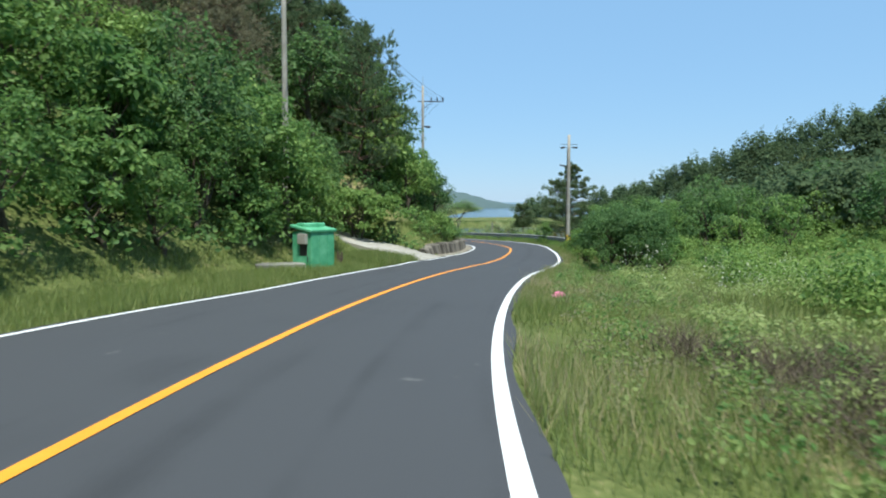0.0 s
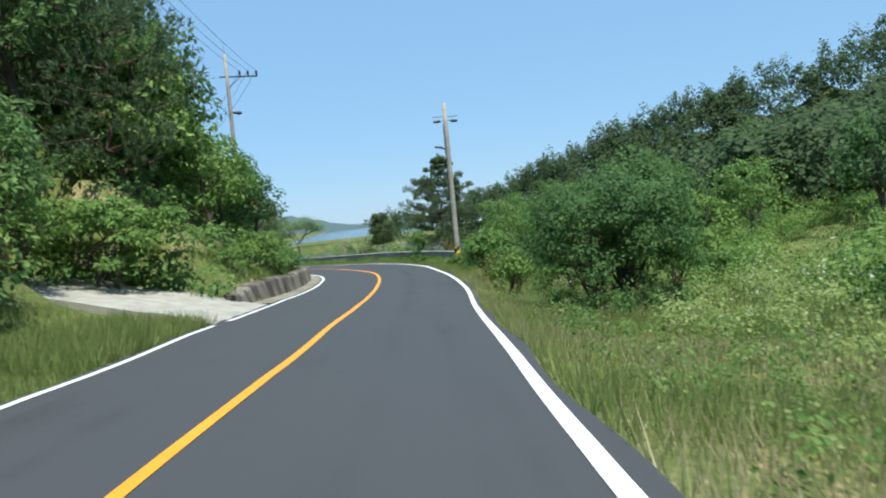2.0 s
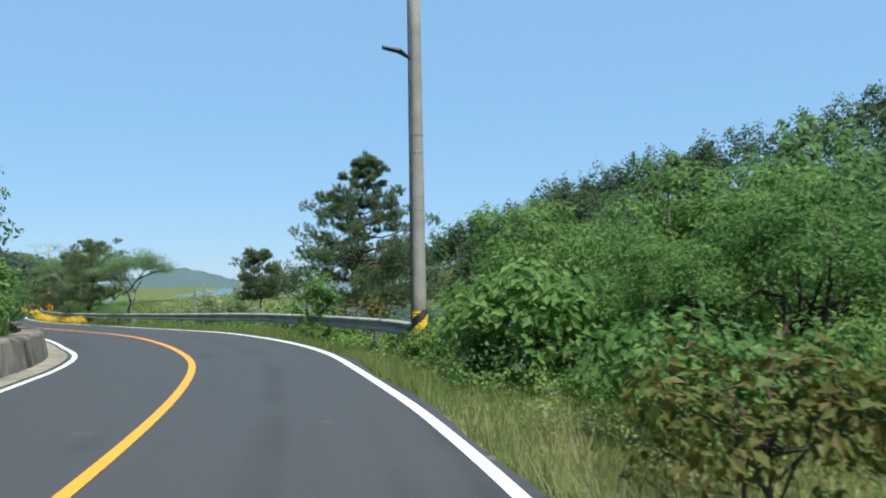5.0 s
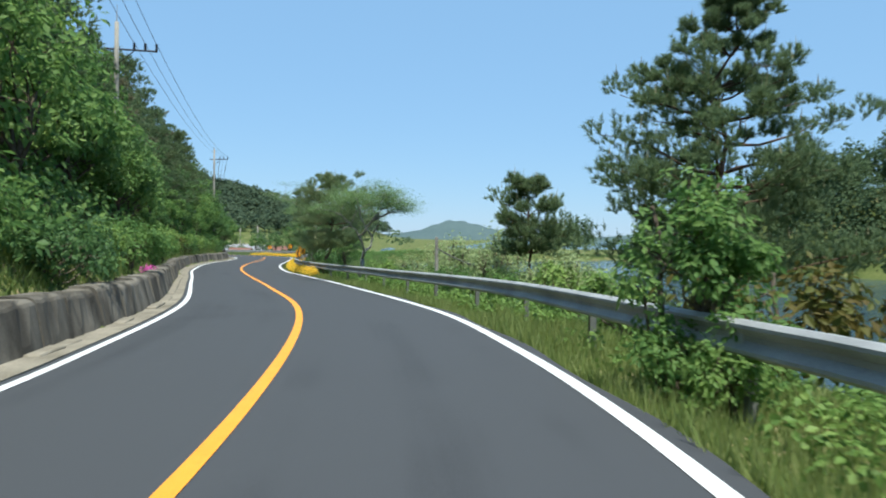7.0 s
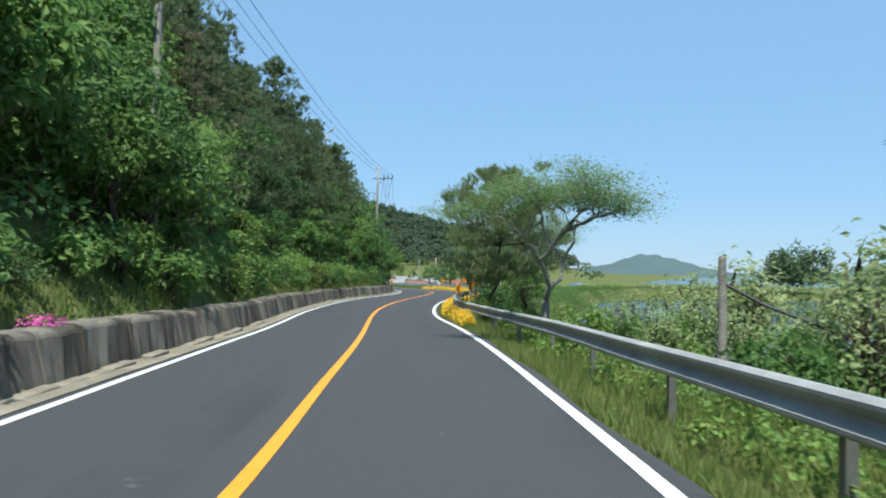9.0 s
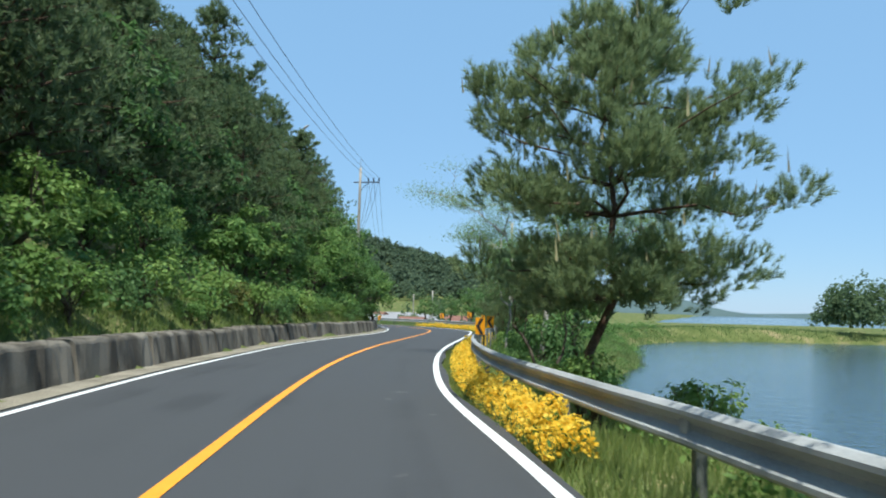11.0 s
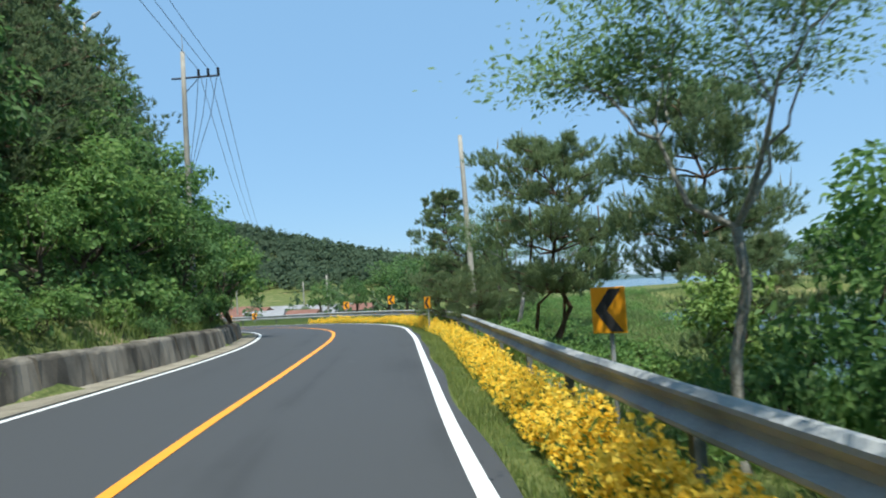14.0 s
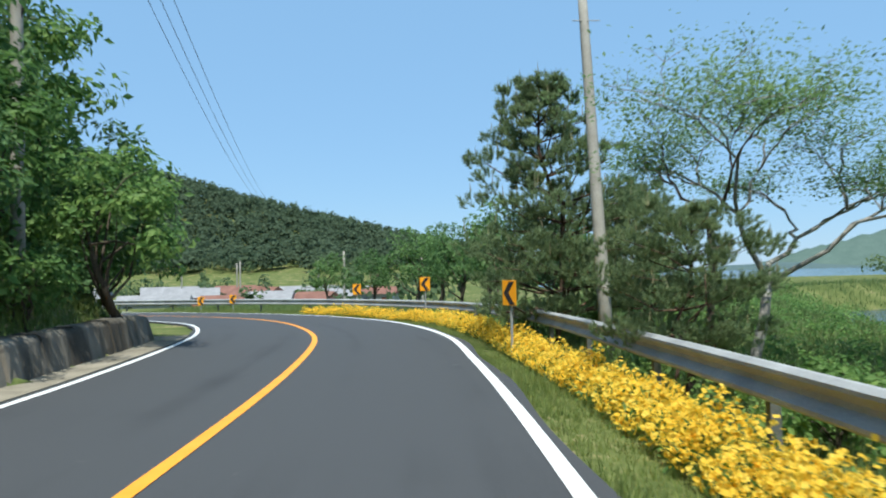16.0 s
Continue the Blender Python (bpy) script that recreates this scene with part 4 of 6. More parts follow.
# trees between the road and the pond
RG = "trees beside the pond"
big_bush = broadleaf("roadside_tree", 41, 3.9, 2.2, 0.5, LEAF_DARK, "many-stemmed leafy small tree on the grassy verge", RG, n=95, per=150, leaf=0.115, stems=4, clump=0.45, flat=0.6)
grow_at(big_bush, 8.9, 38.6, 1.0, 0.4)
grow_at(big_bush, 10.2, 39.8, 1.1, 1.4, 1.05)
grow_at(bushes[2], 8.5, 37.4, 0.7, 0.4)
grow_at(bushes[2], 10.3, 37.9, 0.8, 1.4)
grow_at(bushes[2], 7.8, 39.0, 0.6, 2.4)
grow_at(slope_leaf[0], 12.3, 41.5, 0.6, 2.0, 0.8)
grow_at(bushes[1], 9.2, 47.6, 1.0, 1.0, 1.1)
grow_at(bushes[3], 10.4, 52.5, 1.2, 0.3)
grow_at(bushes[1], 10.55, 62.95, 0.45, 0.3, 1.3)
grow_at(bushes[0], 11.1, 63.9, 0.6, 0.8, 1.3)
grow_at(bushes[0], 11.6, 48.0, 1.4, 1.9)
feather = broadleaf("feather_leaved_tree", 48, 5.2, 2.4, 1.0, LEAF_MID, "leafy tree with fine feathered leaves behind the shrubs", RG, n=60, per=150, leaf=0.12, stems=3, clump=0.5, flat=0.5)
large_leaf = broadleaf("large_leaved_shrub", 42, 2.6, 1.7, 0.15, LEAF_MID, "shrub with big drooping heart-shaped leaves", RG, n=44, per=44, leaf=0.27, stems=4, category="shrub", clump=0.6)
grow_at(large_leaf, 12.0, 60.5, 1.0, 0.7)
grow_at(feather, 13.9, 58.2, 0.62, 2.7)
for x, y, k, s in ((11.0, 60.2, 2, 0.8), (11.6, 61.4, 0, 0.9), (12.6, 58.9, 2, 0.9), (13.2, 60.6, 2, 1.1), (11.9, 57.6, 0, 0.6), (14.6, 56.6, 2, 1.0)):
    grow_at(bushes[k], x, y, s, x + y)
grow_at(bushes[0], 13.6, 68.0, 1.0, 0.7)
grow_at(bushes[0], 12.6, 66.2, 1.2, 2.7)
grow_at(feather, 20.0, 67.0, 1.0, 2.2)
grow_at(feather, 15.2, 65.6, 1.2, 2.2)
grow_at(feather, 17.4, 61.5, 1.2, 4.0)
grow_at(feather, 16.0, 57.5, 0.85, 5.0)
grow_at(slope_leaf[3], 17.8, 62.0, 0.8, 3.1, 0.9)
for x, y, k, s in ((21, 70, 0, 1.0), (23, 64, 2, 1.1), (25, 75, 1, 1.1), (28, 70, 0, 1.2), (31, 78, 2, 1.2), (27, 59, 0, 1.0), (33, 66, 1, 1.2), (36, 85, 0, 1.2), (22, 55, 1, 0.9), (20, 63, 2, 0.9), (30, 83, 2, 1.0), (38, 74, 2, 1.2), (41, 91, 2, 1.2), (35, 57, 2, 1.1)):
    grow_at(slope_leaf[k], x, y, s, x * 1.7, 1.0)
grow_at(bushes[0], 11.6, 55.0, 1.3, 0.6)
grow_at(slope_leaf[0], 14.0, 52.0, 0.6, 0.6, 0.9)
rail_bush = broadleaf("bush", 43, 2.6, 0.72, 0.0, LEAF_MID, "tall green bush growing over the guardrail", BG, n=34, per=80, leaf=0.11, stems=4, category="bush", clump=0.75)
grow_at(rail_bush, 9.95, 72.4, 1.0, 0.2)
grow_at(bushes[0], 9.75, 72.2, 0.55, 0.9, 1.2)
grow_at(bushes[2], 10.25, 72.9, 0.65, 1.9, 1.2)
grow_at(bushes[0], 10.0, 71.6, 0.5, 2.9, 1.2)
grow_at(bushes[3], 12.2, 75.5, 1.5, 1.2)
grow_at(bushes[0], 12.0, 68.5, 0.9, 2.2)
PG = "pines beside the pond"
pine_a = pine("pine_tree", 51, 10.6, 3.4, 2.7, "tall spreading pine at the pond's edge", PG, 14, 7, 4, 30, 24, 0.17, 0.022, shape=TIERED, pad=0.86)
grow_at(pine_a, 14.6, 84.6, 1.0, 0.0)
pine_b = pine("pine_tree", 52, 5.2, 1.5, 2.6, "small open-crowned pine at the pond's edge", PG, 6, 5, 3, 26, 24, 0.17, 0.024, shape=ROUND, pad=1.15)
grow_at(pine_b, 9.9, 92.2, 1.0, 0.5)
pine_c = pine("pine_tree", 53, 6.7, 2.7, 2.5, "bushy pine leaning over the pond beside the guardrail", PG, 8, 7, 4, 42, 42, 0.13, 0.012, lean=(0.3, 0.2), shape=ROUND, pad=1.1, droop=0.12)
grow_at(pine_c, -1.45, 113.2, 1.0, 0.0, 1.0, 0.3)
mim_f = mimosa("silk_tree", 66, 4.8, 1.0, "small forked silk tree close behind the guardrail", RG, (-0.3, 0.1), stems=2, fork=0.1, per=80, trunk_r=0.08, bark=BARK, fill=0.4)
grow_at(mim_f, -2.8, 117.8, 1.0, 0.0)
grow_at(bushes[1], -1.6, 112.5, 0.65, 0.8, 1.1)
mim_a = mimosa("silk_tree", 61, 5.8, 3.1, "spreading silk tree with pale limbs beside the guardrail", RG, (0.4, 0.0), stems=2, fork=0.25, fill=0.7)
grow_at(mim_a, 1.9, 104.8, 1.0, 0.0)
mim_b = mimosa("silk_tree", 62, 8.2, 4.7, "large pale-limbed silk tree leaning over the water", RG, (0.7, 0.2), stems=3, fork=0.3, per=200, trunk_r=0.11, fill=1.2, leaf=0.085)
grow_at(mim_b, -4.6, 129.7, 1.0, 0.0)
grow_at(bushes[2], -4.3, 128.0, 1.35, 0.5, 1.3)
mim_c = mimosa("silk_tree", 63, 6.2, 1.8, "slender silk tree with a whitish trunk", RG, (0.5, 0.3), stems=3, fork=0.4, per=170, trunk_r=0.065, fill=0.5)
grow_at(mim_c, -7.0, 135.2, 1.0, 0.6)
grow_at(bushes[2], -6.6, 136.3, 0.9, 1.0, 1.2)
grow_at(bushes[0], -5.6, 134.6, 1.0, 2.0, 1.2)
grow_at(bushes[2], -5.0, 139.0, 1.2, 4.0, 1.3)
pine_d = pine("pine_tree", 54, 6.0, 2.5, 1.8, "round-crowned pine with several thin trunks by the guardrail", PG, 8, 7, 3, 34, 34, 0.13, 0.016, shape=ROUND, pad=1.05, twin=2)
grow_at(pine_d, -8.3, 149.0, 1.0, 0.4)
pine_e = pine("pine_tree", 56, 6.3, 2.1, 2.4, "slender open pine with a reddish curved trunk", PG, 7, 6, 3, 40, 34, 0.13, 0.014, lean=(-0.5, 0.2), shape=ROUND, pad=1.15)
grow_at(pine_e, -5.0, 144.4, 1.0, 0.0)
mim_d = mimosa("silk_tree", 62, 6.0, 3.2, "silk tree with a leaning pale trunk and flat crown", RG, (1.3, 0.3), stems=3, fork=0.3, per=170, trunk_r=0.1, fill=0.55)
grow_at(mim_d, -9.9, 160.0, 1.0, 0.0)
mim_e = mimosa("silk_tree", 65, 5.8, 1.7, "thin dark-stemmed silk tree", RG, (-0.3, 0.2), stems=2, fork=0.5, per=70, trunk_r=0.07, bark=BARK, fill=0.3)
grow_at(mim_e, -10.4, 159.4, 1.0, 0.0)
grow_at(slope_leaf[0], -4.0, 137.8, 0.7, 0.4, 1.0)
grow_at(slope_leaf[1], -5.9, 139.5, 0.5, 1.4, 1.0)
pine_f = pine("pine_tree", 55, 7.4, 2.9, 0.9, "dense conical pine by the old pole", PG, 13, 8, 4, 22, 26, 0.14, 0.02, pad=0.74, shape=CONE)
grow_at(pine_f, -13.3, 167.0, 1.0, 0.0)
grow_at(pine_f, -10.9, 168.6, 0.6, 1.3)
for x, y, s in ((-5.2, 141.0, 0.5), (-11.3, 157.5, 0.5)):
    grow_at(pine_d, x, y, s, x, 0.95)
for x, y, k, s in ((-15.5, 178.0, 2, 0.8), (-18.0, 183.5, 2, 0.7), (-21.5, 189.5, 2, 0.75), (-13.0, 174.5, 2, 0.6), (-25.5, 194.0, 2, 0.6), (-13.0, 183.0, 2, 0.8), (-17.0, 191.0, 2, 0.8), (-30.0, 199.0, 2, 0.6), (-22.0, 200.0, 2, 0.9), (-9.0, 178.0, 2, 0.5)):
    grow_at(slope_leaf[k], x, y, s, y, 0.95)
for x, y, k, s in ((-8.3, 32.2, 0, 1.0), (-7.6, 36.6, 1, 0.95), (-9.5, 29.0, 2, 0.9), (-11.5, 48.5, 0, 1.0), (-12.0, 42.0, 2, 0.9), (-10.0, 50.0, 1, 0.9)):
    grow_at(slope_leaf[k], x, y, s, y, 1.0)
layered = broadleaf("layered_tree", 46, 4.4, 3.0, 0.3, LEAF_LIGHT, "low wide tree with layered large leaves above the driveway", RG, n=60, per=95, leaf=0.26, flat=0.28, stems=3, clump=0.42)
grow_at(layered, -5.6, 49.6, 1.0, 0.4)
willow = broadleaf("willow_bush", 47, 2.7, 1.0, 0.2, LEAF_PALE, "thin pale green willow bush behind the guardrail", BG, n=26, per=42, leaf=0.12, stems=5, category="bush", clump=0.6, flat=1.2)
grow_at(willow, 8.3, 98.0, 1.0, 0.3)
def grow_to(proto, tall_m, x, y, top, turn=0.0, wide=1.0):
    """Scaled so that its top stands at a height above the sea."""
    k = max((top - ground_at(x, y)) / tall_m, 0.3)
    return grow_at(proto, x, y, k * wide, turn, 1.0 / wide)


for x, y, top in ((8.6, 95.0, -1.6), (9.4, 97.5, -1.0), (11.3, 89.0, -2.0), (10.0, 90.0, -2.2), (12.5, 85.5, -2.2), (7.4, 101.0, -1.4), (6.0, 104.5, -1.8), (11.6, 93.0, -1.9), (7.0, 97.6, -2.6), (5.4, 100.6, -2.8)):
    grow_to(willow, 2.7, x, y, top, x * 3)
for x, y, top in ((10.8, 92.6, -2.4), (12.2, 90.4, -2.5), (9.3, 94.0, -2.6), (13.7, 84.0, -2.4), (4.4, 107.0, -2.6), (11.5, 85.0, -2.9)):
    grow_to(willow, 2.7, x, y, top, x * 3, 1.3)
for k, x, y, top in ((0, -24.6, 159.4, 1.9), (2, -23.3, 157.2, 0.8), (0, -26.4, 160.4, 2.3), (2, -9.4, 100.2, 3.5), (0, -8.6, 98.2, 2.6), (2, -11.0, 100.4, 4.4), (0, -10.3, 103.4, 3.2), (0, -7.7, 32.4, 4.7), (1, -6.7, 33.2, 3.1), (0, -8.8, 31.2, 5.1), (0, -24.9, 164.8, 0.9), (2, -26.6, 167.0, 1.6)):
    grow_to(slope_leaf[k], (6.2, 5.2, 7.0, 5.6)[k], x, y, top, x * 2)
grow_at(brown_pine, -12.5, 45.5, 1.0, 0.3)
for x, y, s in ((-29.8, 158.0, 1.15), (-14.0, 39.5, 1.1), (-31.5, 161.0, 1.0), (-13.5, 108.0, 1.0)):
    grow_at(brown_pine, x, y, s, x)
for x, y, s, tl in ((9.7, 95.5, 0.9, 1.1), (10.9, 91.0, 0.85, 0.9), (12.0, 87.0, 0.95, 0.9), (7.2, 100.3, 1.0, 1.15), (6.2, 103.0, 0.9, 1.0), (9.3, 92.3, 0.8, 0.9)):
    grow_at(willow, x, y, s, y, tl)
for x, y, k, s in ((-36.0, 166.0, 0, 1.3), (-33.0, 169.5, 2, 1.2), (-28.5, 164.5, 0, 1.15), (-30.5, 159.5, 2, 1.3), (-26.8, 158.5, 1, 1.1), (-35.0, 172.0, 0, 1.2), (-29.0, 168.5, 1, 1.0)):
    grow_at(slope_leaf[k], x, y, s, y, 1.1)
for x, y, k, s in ((12.5, 46.0, 0, 0.9), (14.5, 49.0, 1, 1.0), (13.5, 55.0, 0, 1.2), (16.5, 53.0, 1, 1.3), (17.0, 47.0, 0, 1.2)):
    grow_at(bushes[k], x, y, s, y, 1.1)
# low bushes along the guardrail's far side
for a in np.arange(66, 178, 1.5):
    i = station(a)
    off = 2.6 + rng.uniform(0, 2.6)
    p, _ = beside(np.array([i]), np.array([off]))
    if 116 < a < 124 and off < 9:
        continue
    k = rng.choice(4, p=[0.4, 0.33, 0.22, 0.05])
    grow_at(bushes[k], p[0, 0], p[0, 1], float(rng.uniform(0.45, 0.95 if a < 105 else 0.75)), float(rng.uniform(0, 6)), 1.0, 0.1)
for x, y, s in ((8.2, 96.5, 1.1), (9.0, 98.0, 1.2), (7.2, 94.0, 0.9), (6.0, 101.5, 1.1), (10.5, 88.0, 1.1), (9.0, 90.0, 1.0), (4.6, 104.0, 0.9), (11.0, 95.0, 1.2), (12.6, 87.0, 1.2)):
    grow_at(bushes[int(x * 10) % 2], x, y, s, x, 1.2)

# ---- woods and undergrowth that nobody could count ----
def woods(name, xy, hgt, rad, per, leaf, mat, label, seed, category="woodland", lo=0.6, hi=1.25):
    r = np.random.default_rng(seed)
    x, y = xy[:, 0], xy[:, 1]
    z = height(x, y)
    n = len(xy)
    hh, rr = hgt * r.uniform(lo, hi, n), rad * r.uniform(0.7, 1.3, n)
    c = np.repeat(np.stack([x, y, z + hh * 0.55], 1), per, 0)
    o = sphere_pts(n * per, r)
    o[:, 2] = np.where(o[:, 2] < -0.5, np.abs(o[:, 2]), o[:, 2])
    taper = np.clip(1 - 0.45 * o[:, 2:3], 0.3, 1.5)
    pos = c + o * np.stack([np.repeat(rr, per), np.repeat(rr, per), np.repeat(hh * 0.5, per)], 1) * r.uniform(0.6, 1.05, (n * per, 1)) * np.hstack([taper, taper, np.ones_like(taper)])
    nor = unit(0.8 * o + np.array([0, 0, 0.4]) + 0.4 * r.normal(size=o.shape))
    ax = unit(r.normal(size=o.shape) + np.array([0, 0, 0.3]))
    ln = leaf * r.uniform(0.6, 1.4, len(pos))
    ob = put(name, *leaf_cloud(pos - ax * ln[:, None] * 0.5, ax, nor, ln, ln * 0.7, 0.1), mat)
    return tagged(ob, label, category, kind="stuff")


def scatter(n, x0, x1, y0, y1, seed, keep):
    r = np.random.default_rng(seed)
    x, y = r.uniform(x0, x1, n), r.uniform(y0, y1, n)
    m = keep(x, y)
    return np.stack([x[m], y[m]], 1)


def on_east(x, y):
    d, _ = rel(x, y)
    crest = ((x - 55) * 120 + (y - 172) * 108) / 161
    return (crest < 16) & (poly_dist(x, y, POND) > 0.6) & (height(x, y) > POND_Z + 0.3) & (d > 24) & ((y > 64) | (x > 66))


woods("hill_woods", scatter(15000, 24, 200, 10, 225, 71, on_east), 6.8, 2.1, 120, 0.52, HAZE_PALED_WOOD, "dark mixed woods on the hill across the pond, slightly paled for haze", 72)
woods("far_woods", scatter(5200, -460, 10, 380, 580, 73, lambda x, y: height(x, y) > -2.0), 8.0, 3.6, 40, 1.75, HAZY_RIDGE_WOOD, "dense green woods on the far ridge, tinted for haze", 74)
woods("valley_trees", scatter(260, -150, 0, 215, 400, 75, lambda x, y: (wobble(x, y, 22, 0.6) > 0.25)), 5.0, 2.4, 60, 0.9, HAZE_PALED_WOOD, "scattered trees round the village fields", 76)


woods("marsh_trees", scatter(110, 24, 170, 228, 300, 110, lambda x, y: wobble(x, y, 26, 0.3) > -0.2), 4.5, 2.2, 70, 0.6, HAZE_PALED_WOOD, "low trees along the far edge of the marsh", 111)


def on_slope(x, y):
    d, idx = rel(x, y)
    v = -d - WID_L[idx]
    cy = LINE_C[idx, 1]
    return (v > np.where(cy < 48, 4.2, 2.0)) & (v < 17) & (cy > -4) & (cy < 168) & ~((cy > 39.5) & (cy < 48.5) & (v < 7))


us = scatter(9000, -48, 4, -8, 172, 94, on_slope)
woods("undergrowth", us[:1500], 1.3, 0.95, 44, 0.22, LEAF_MID, "leafy green undergrowth below the slope's trees", 95, "undergrowth")
woods("undergrowth", us[1500:2500], 1.0, 0.9, 40, 0.20, LEAF_DARK, "dark undergrowth and ivy on the slope", 96, "undergrowth")


def in_field(x, y):
    d, idx = rel(x, y)
    u = d - WID_R[idx]
    return (u > 3.2) & (u < 62) & (poly_dist(x, y, POND) > 1.0)


fs = scatter(9500, 2, 80, -8, 68, 77, in_field)
fu, fi = rel(fs[:, 0], fs[:, 1])
fu = fu - WID_R[fi]
edge, mid, far_f = fs[(fu < 8)], fs[(fu >= 8) & (fu < 27)], fs[(fu >= 27)]
mound = wobble(mid[:, 0], mid[:, 1], 3.1, 0.9) > 0.1
woods("scrub", edge[: len(edge) * 35 // 100], 0.7, 0.55, 110, 0.08, LEAF_SCRUB, "small-leaved bright scrub at the edge of the verge", 98, "scrub", 0.35, 1.6)
woods("scrub", mid[~mound][: len(mid) // 4], 1.0, 0.9, 120, 0.11, LEAF_SCRUB, "pale green scrub and brambles on the field", 78, "scrub", 0.3, 1.4)
woods("scrub", mid[mound][: len(mid) * 3 // 10], 1.9, 1.1, 130, 0.13, LEAF_LIGHT, "mounds of bright green bushes on the field", 79, "scrub", 0.5, 1.3)
woods("scrub", mid[mound][len(mid) * 3 // 10: len(mid) * 36 // 100], 1.9, 1.0, 130, 0.14, LEAF_MID, "mid green bushes on the field", 112, "scrub", 0.6, 1.3)
woods("scrub", far_f[: len(far_f) * 5 // 10], 1.7, 1.3, 120, 0.2, LEAF_LIGHT, "tall yellow-green shrubs rising towards the hill", 97, "scrub")
woods("scrub", far_f[len(far_f) * 5 // 10: len(far_f) * 7 // 10], 2.2, 1.5, 120, 0.2, LEAF_MID, "green shrubs below the wooded hill", 99, "scrub")
bl = np.vstack([mid[len(mid) * 4 // 10:], edge[len(edge) * 7 // 10:]])
bl = bl[(wobble(bl[:, 0], bl[:, 1], 2.4, 0.5) > 0.0) & (bl[:, 1] > 22) & (bl[:, 1] < 44)]
woods("white_blossom", bl, 1.7, 0.9, 30, 0.055, WHITE_PETALS, "small white blossoms among the scrub", 80, "blossom")


def grass_patch(name, off0, off1, y0, y1, n, h0, h1, w, mat, label, seed, side=1, dens=None):
    r = np.random.default_rng(seed)
    i0, i1 = station(y0), station(y1)
    i = r.integers(i0, i1 + 1, n)
    off = side * (off0 + (off1 - off0) * r.uniform(0, 1, n) ** 1.2)
    p, _ = beside(i, off)
    p = p + TAN[i] * r.uniform(-0.6, 0.6, (n, 1))
    if dens is not None:
        m = dens(p[:, 0], p[:, 1], r)
        p = p[m]
    z = height(p[:, 0], p[:, 1])
    pos = np.stack([p[:, 0], p[:, 1], z - 0.02], 1)
    k = len(pos)
    patch = 0.6 + 0.6 * (0.5 + 0.5 * wobble(p[:, 0], p[:, 1], 1.7, 0.4))
    hh = r.uniform(h0, h1, k) * patch
    lean = r.normal(size=(k, 3)) * np.array([0.28, 0.28, 0.0])
    ob = put(name, *blades(pos, lean, hh, w * r.uniform(0.6, 1.4, k), r), mat)
    return tagged(ob, label, "grass", kind="stuff")


grass_patch("verge_grass", 0.27, 8.5, 2, 66, 120000, 0.08, 0.46, 0.018, GRASS, "long green verge grass", 81, dens=lambda x, y, r: wobble(x, y, 2.1, 0.7) + r.normal(size=len(x)) * 0.2 > -0.32)
grass_patch("dry_verge_grass", 0.27, 8.0, 2, 60, 48000, 0.12, 0.55, 0.014, DRY_GRASS, "pale dry grass stalks on the verge", 82, dens=lambda x, y, r: wobble(x, y, 2.6, 1.0) + r.normal(size=len(x)) * 0.25 > 0.0)
vs = scatter(2600, 0, 14, -4, 62, 106, lambda x, y: (lambda u: (u > 1.1) & (u < 5.2))(rel(x, y)[0] - WID_R[rel(x, y)[1]]))
woods("verge_weeds", vs[:330], 0.42, 0.34, 60, 0.055, LEAF_SCRUB, "light green weeds in the verge grass", 107, "weeds", 0.4, 1.5)
woods("verge_weeds", vs[330:560], 0.5, 0.36, 60, 0.06, LEAF_MID, "green weeds in the verge grass", 108, "weeds", 0.4, 1.5)
woods("verge_weeds", vs[560:660], 0.4, 0.4, 60, 0.05, BROWN_NEEDLES, "withered brown weeds in the verge grass", 109, "weeds", 0.4, 1.5)
brush = scatter(260, 3.4, 7.2, 3.5, 12.5, 113, lambda x, y: wobble(x, y, 1.3, 0.2) > -0.35)
bk = np.repeat(brush, 36, 0)
br = np.random.default_rng(114)
bk = bk + br.normal(size=bk.shape) * 0.25
bp_ = np.stack([bk[:, 0], bk[:, 1], height(bk[:, 0], bk[:, 1]) + br.uniform(0, 0.25, len(bk))], 1)
tw = put("brushwood", *blades(bp_, br.normal(size=(len(bk), 3)) * np.array([0.8, 0.8, 0.0]), br.uniform(0.2, 0.6, len(bk)), np.full(len(bk), 0.014), br), BARK)
tagged(tw, "tangled dry brown brushwood in the verge grass", "brushwood", kind="stuff")
grass_patch("field_grass", 6, 16, 0, 62, 26000, 0.2, 0.7, 0.06, GRASS, "rough grass on the field", 83)
grass_patch("bank_grass", 0.25, 4.6, -4, 41, 60000, 0.12, 0.42, 0.022, GRASS, "green grass on the left verge", 84, -1)
grass_patch("bank_grass", 0.25, 3.0, 33, 40.5, 8000, 0.3, 0.7, 0.03, GRASS, "tall grass mound by the driveway", 85, -1)
grass_patch("rail_grass", 0.28, 3.2, 60, 112, 60000, 0.08, 0.42, 0.02, GRASS, "green weeds under the guardrail", 86)
grass_patch("rail_grass", 0.26, 1.3, 108, 190, 50000, 0.06, 0.2, 0.018, GRASS, "short grass beside the flower bed", 87)
ws = scatter(9000, -20, 16, 58, 185, 101, lambda x, y: (lambda u: (u > np.where(y < 108, 0.95, 2.2)) & (u < 4.2))(rel(x, y)[0] - WID_R[rel(x, y)[1]]))
woods("weeds", ws[:700], 0.5, 0.32, 46, 0.085, LEAF_LIGHT, "leafy light green weeds round the guardrail posts", 102, "weeds")
woods("weeds", ws[700:1200], 0.6, 0.4, 46, 0.09, LEAF_MID, "leafy mid green weeds round the guardrail posts", 103, "weeds")
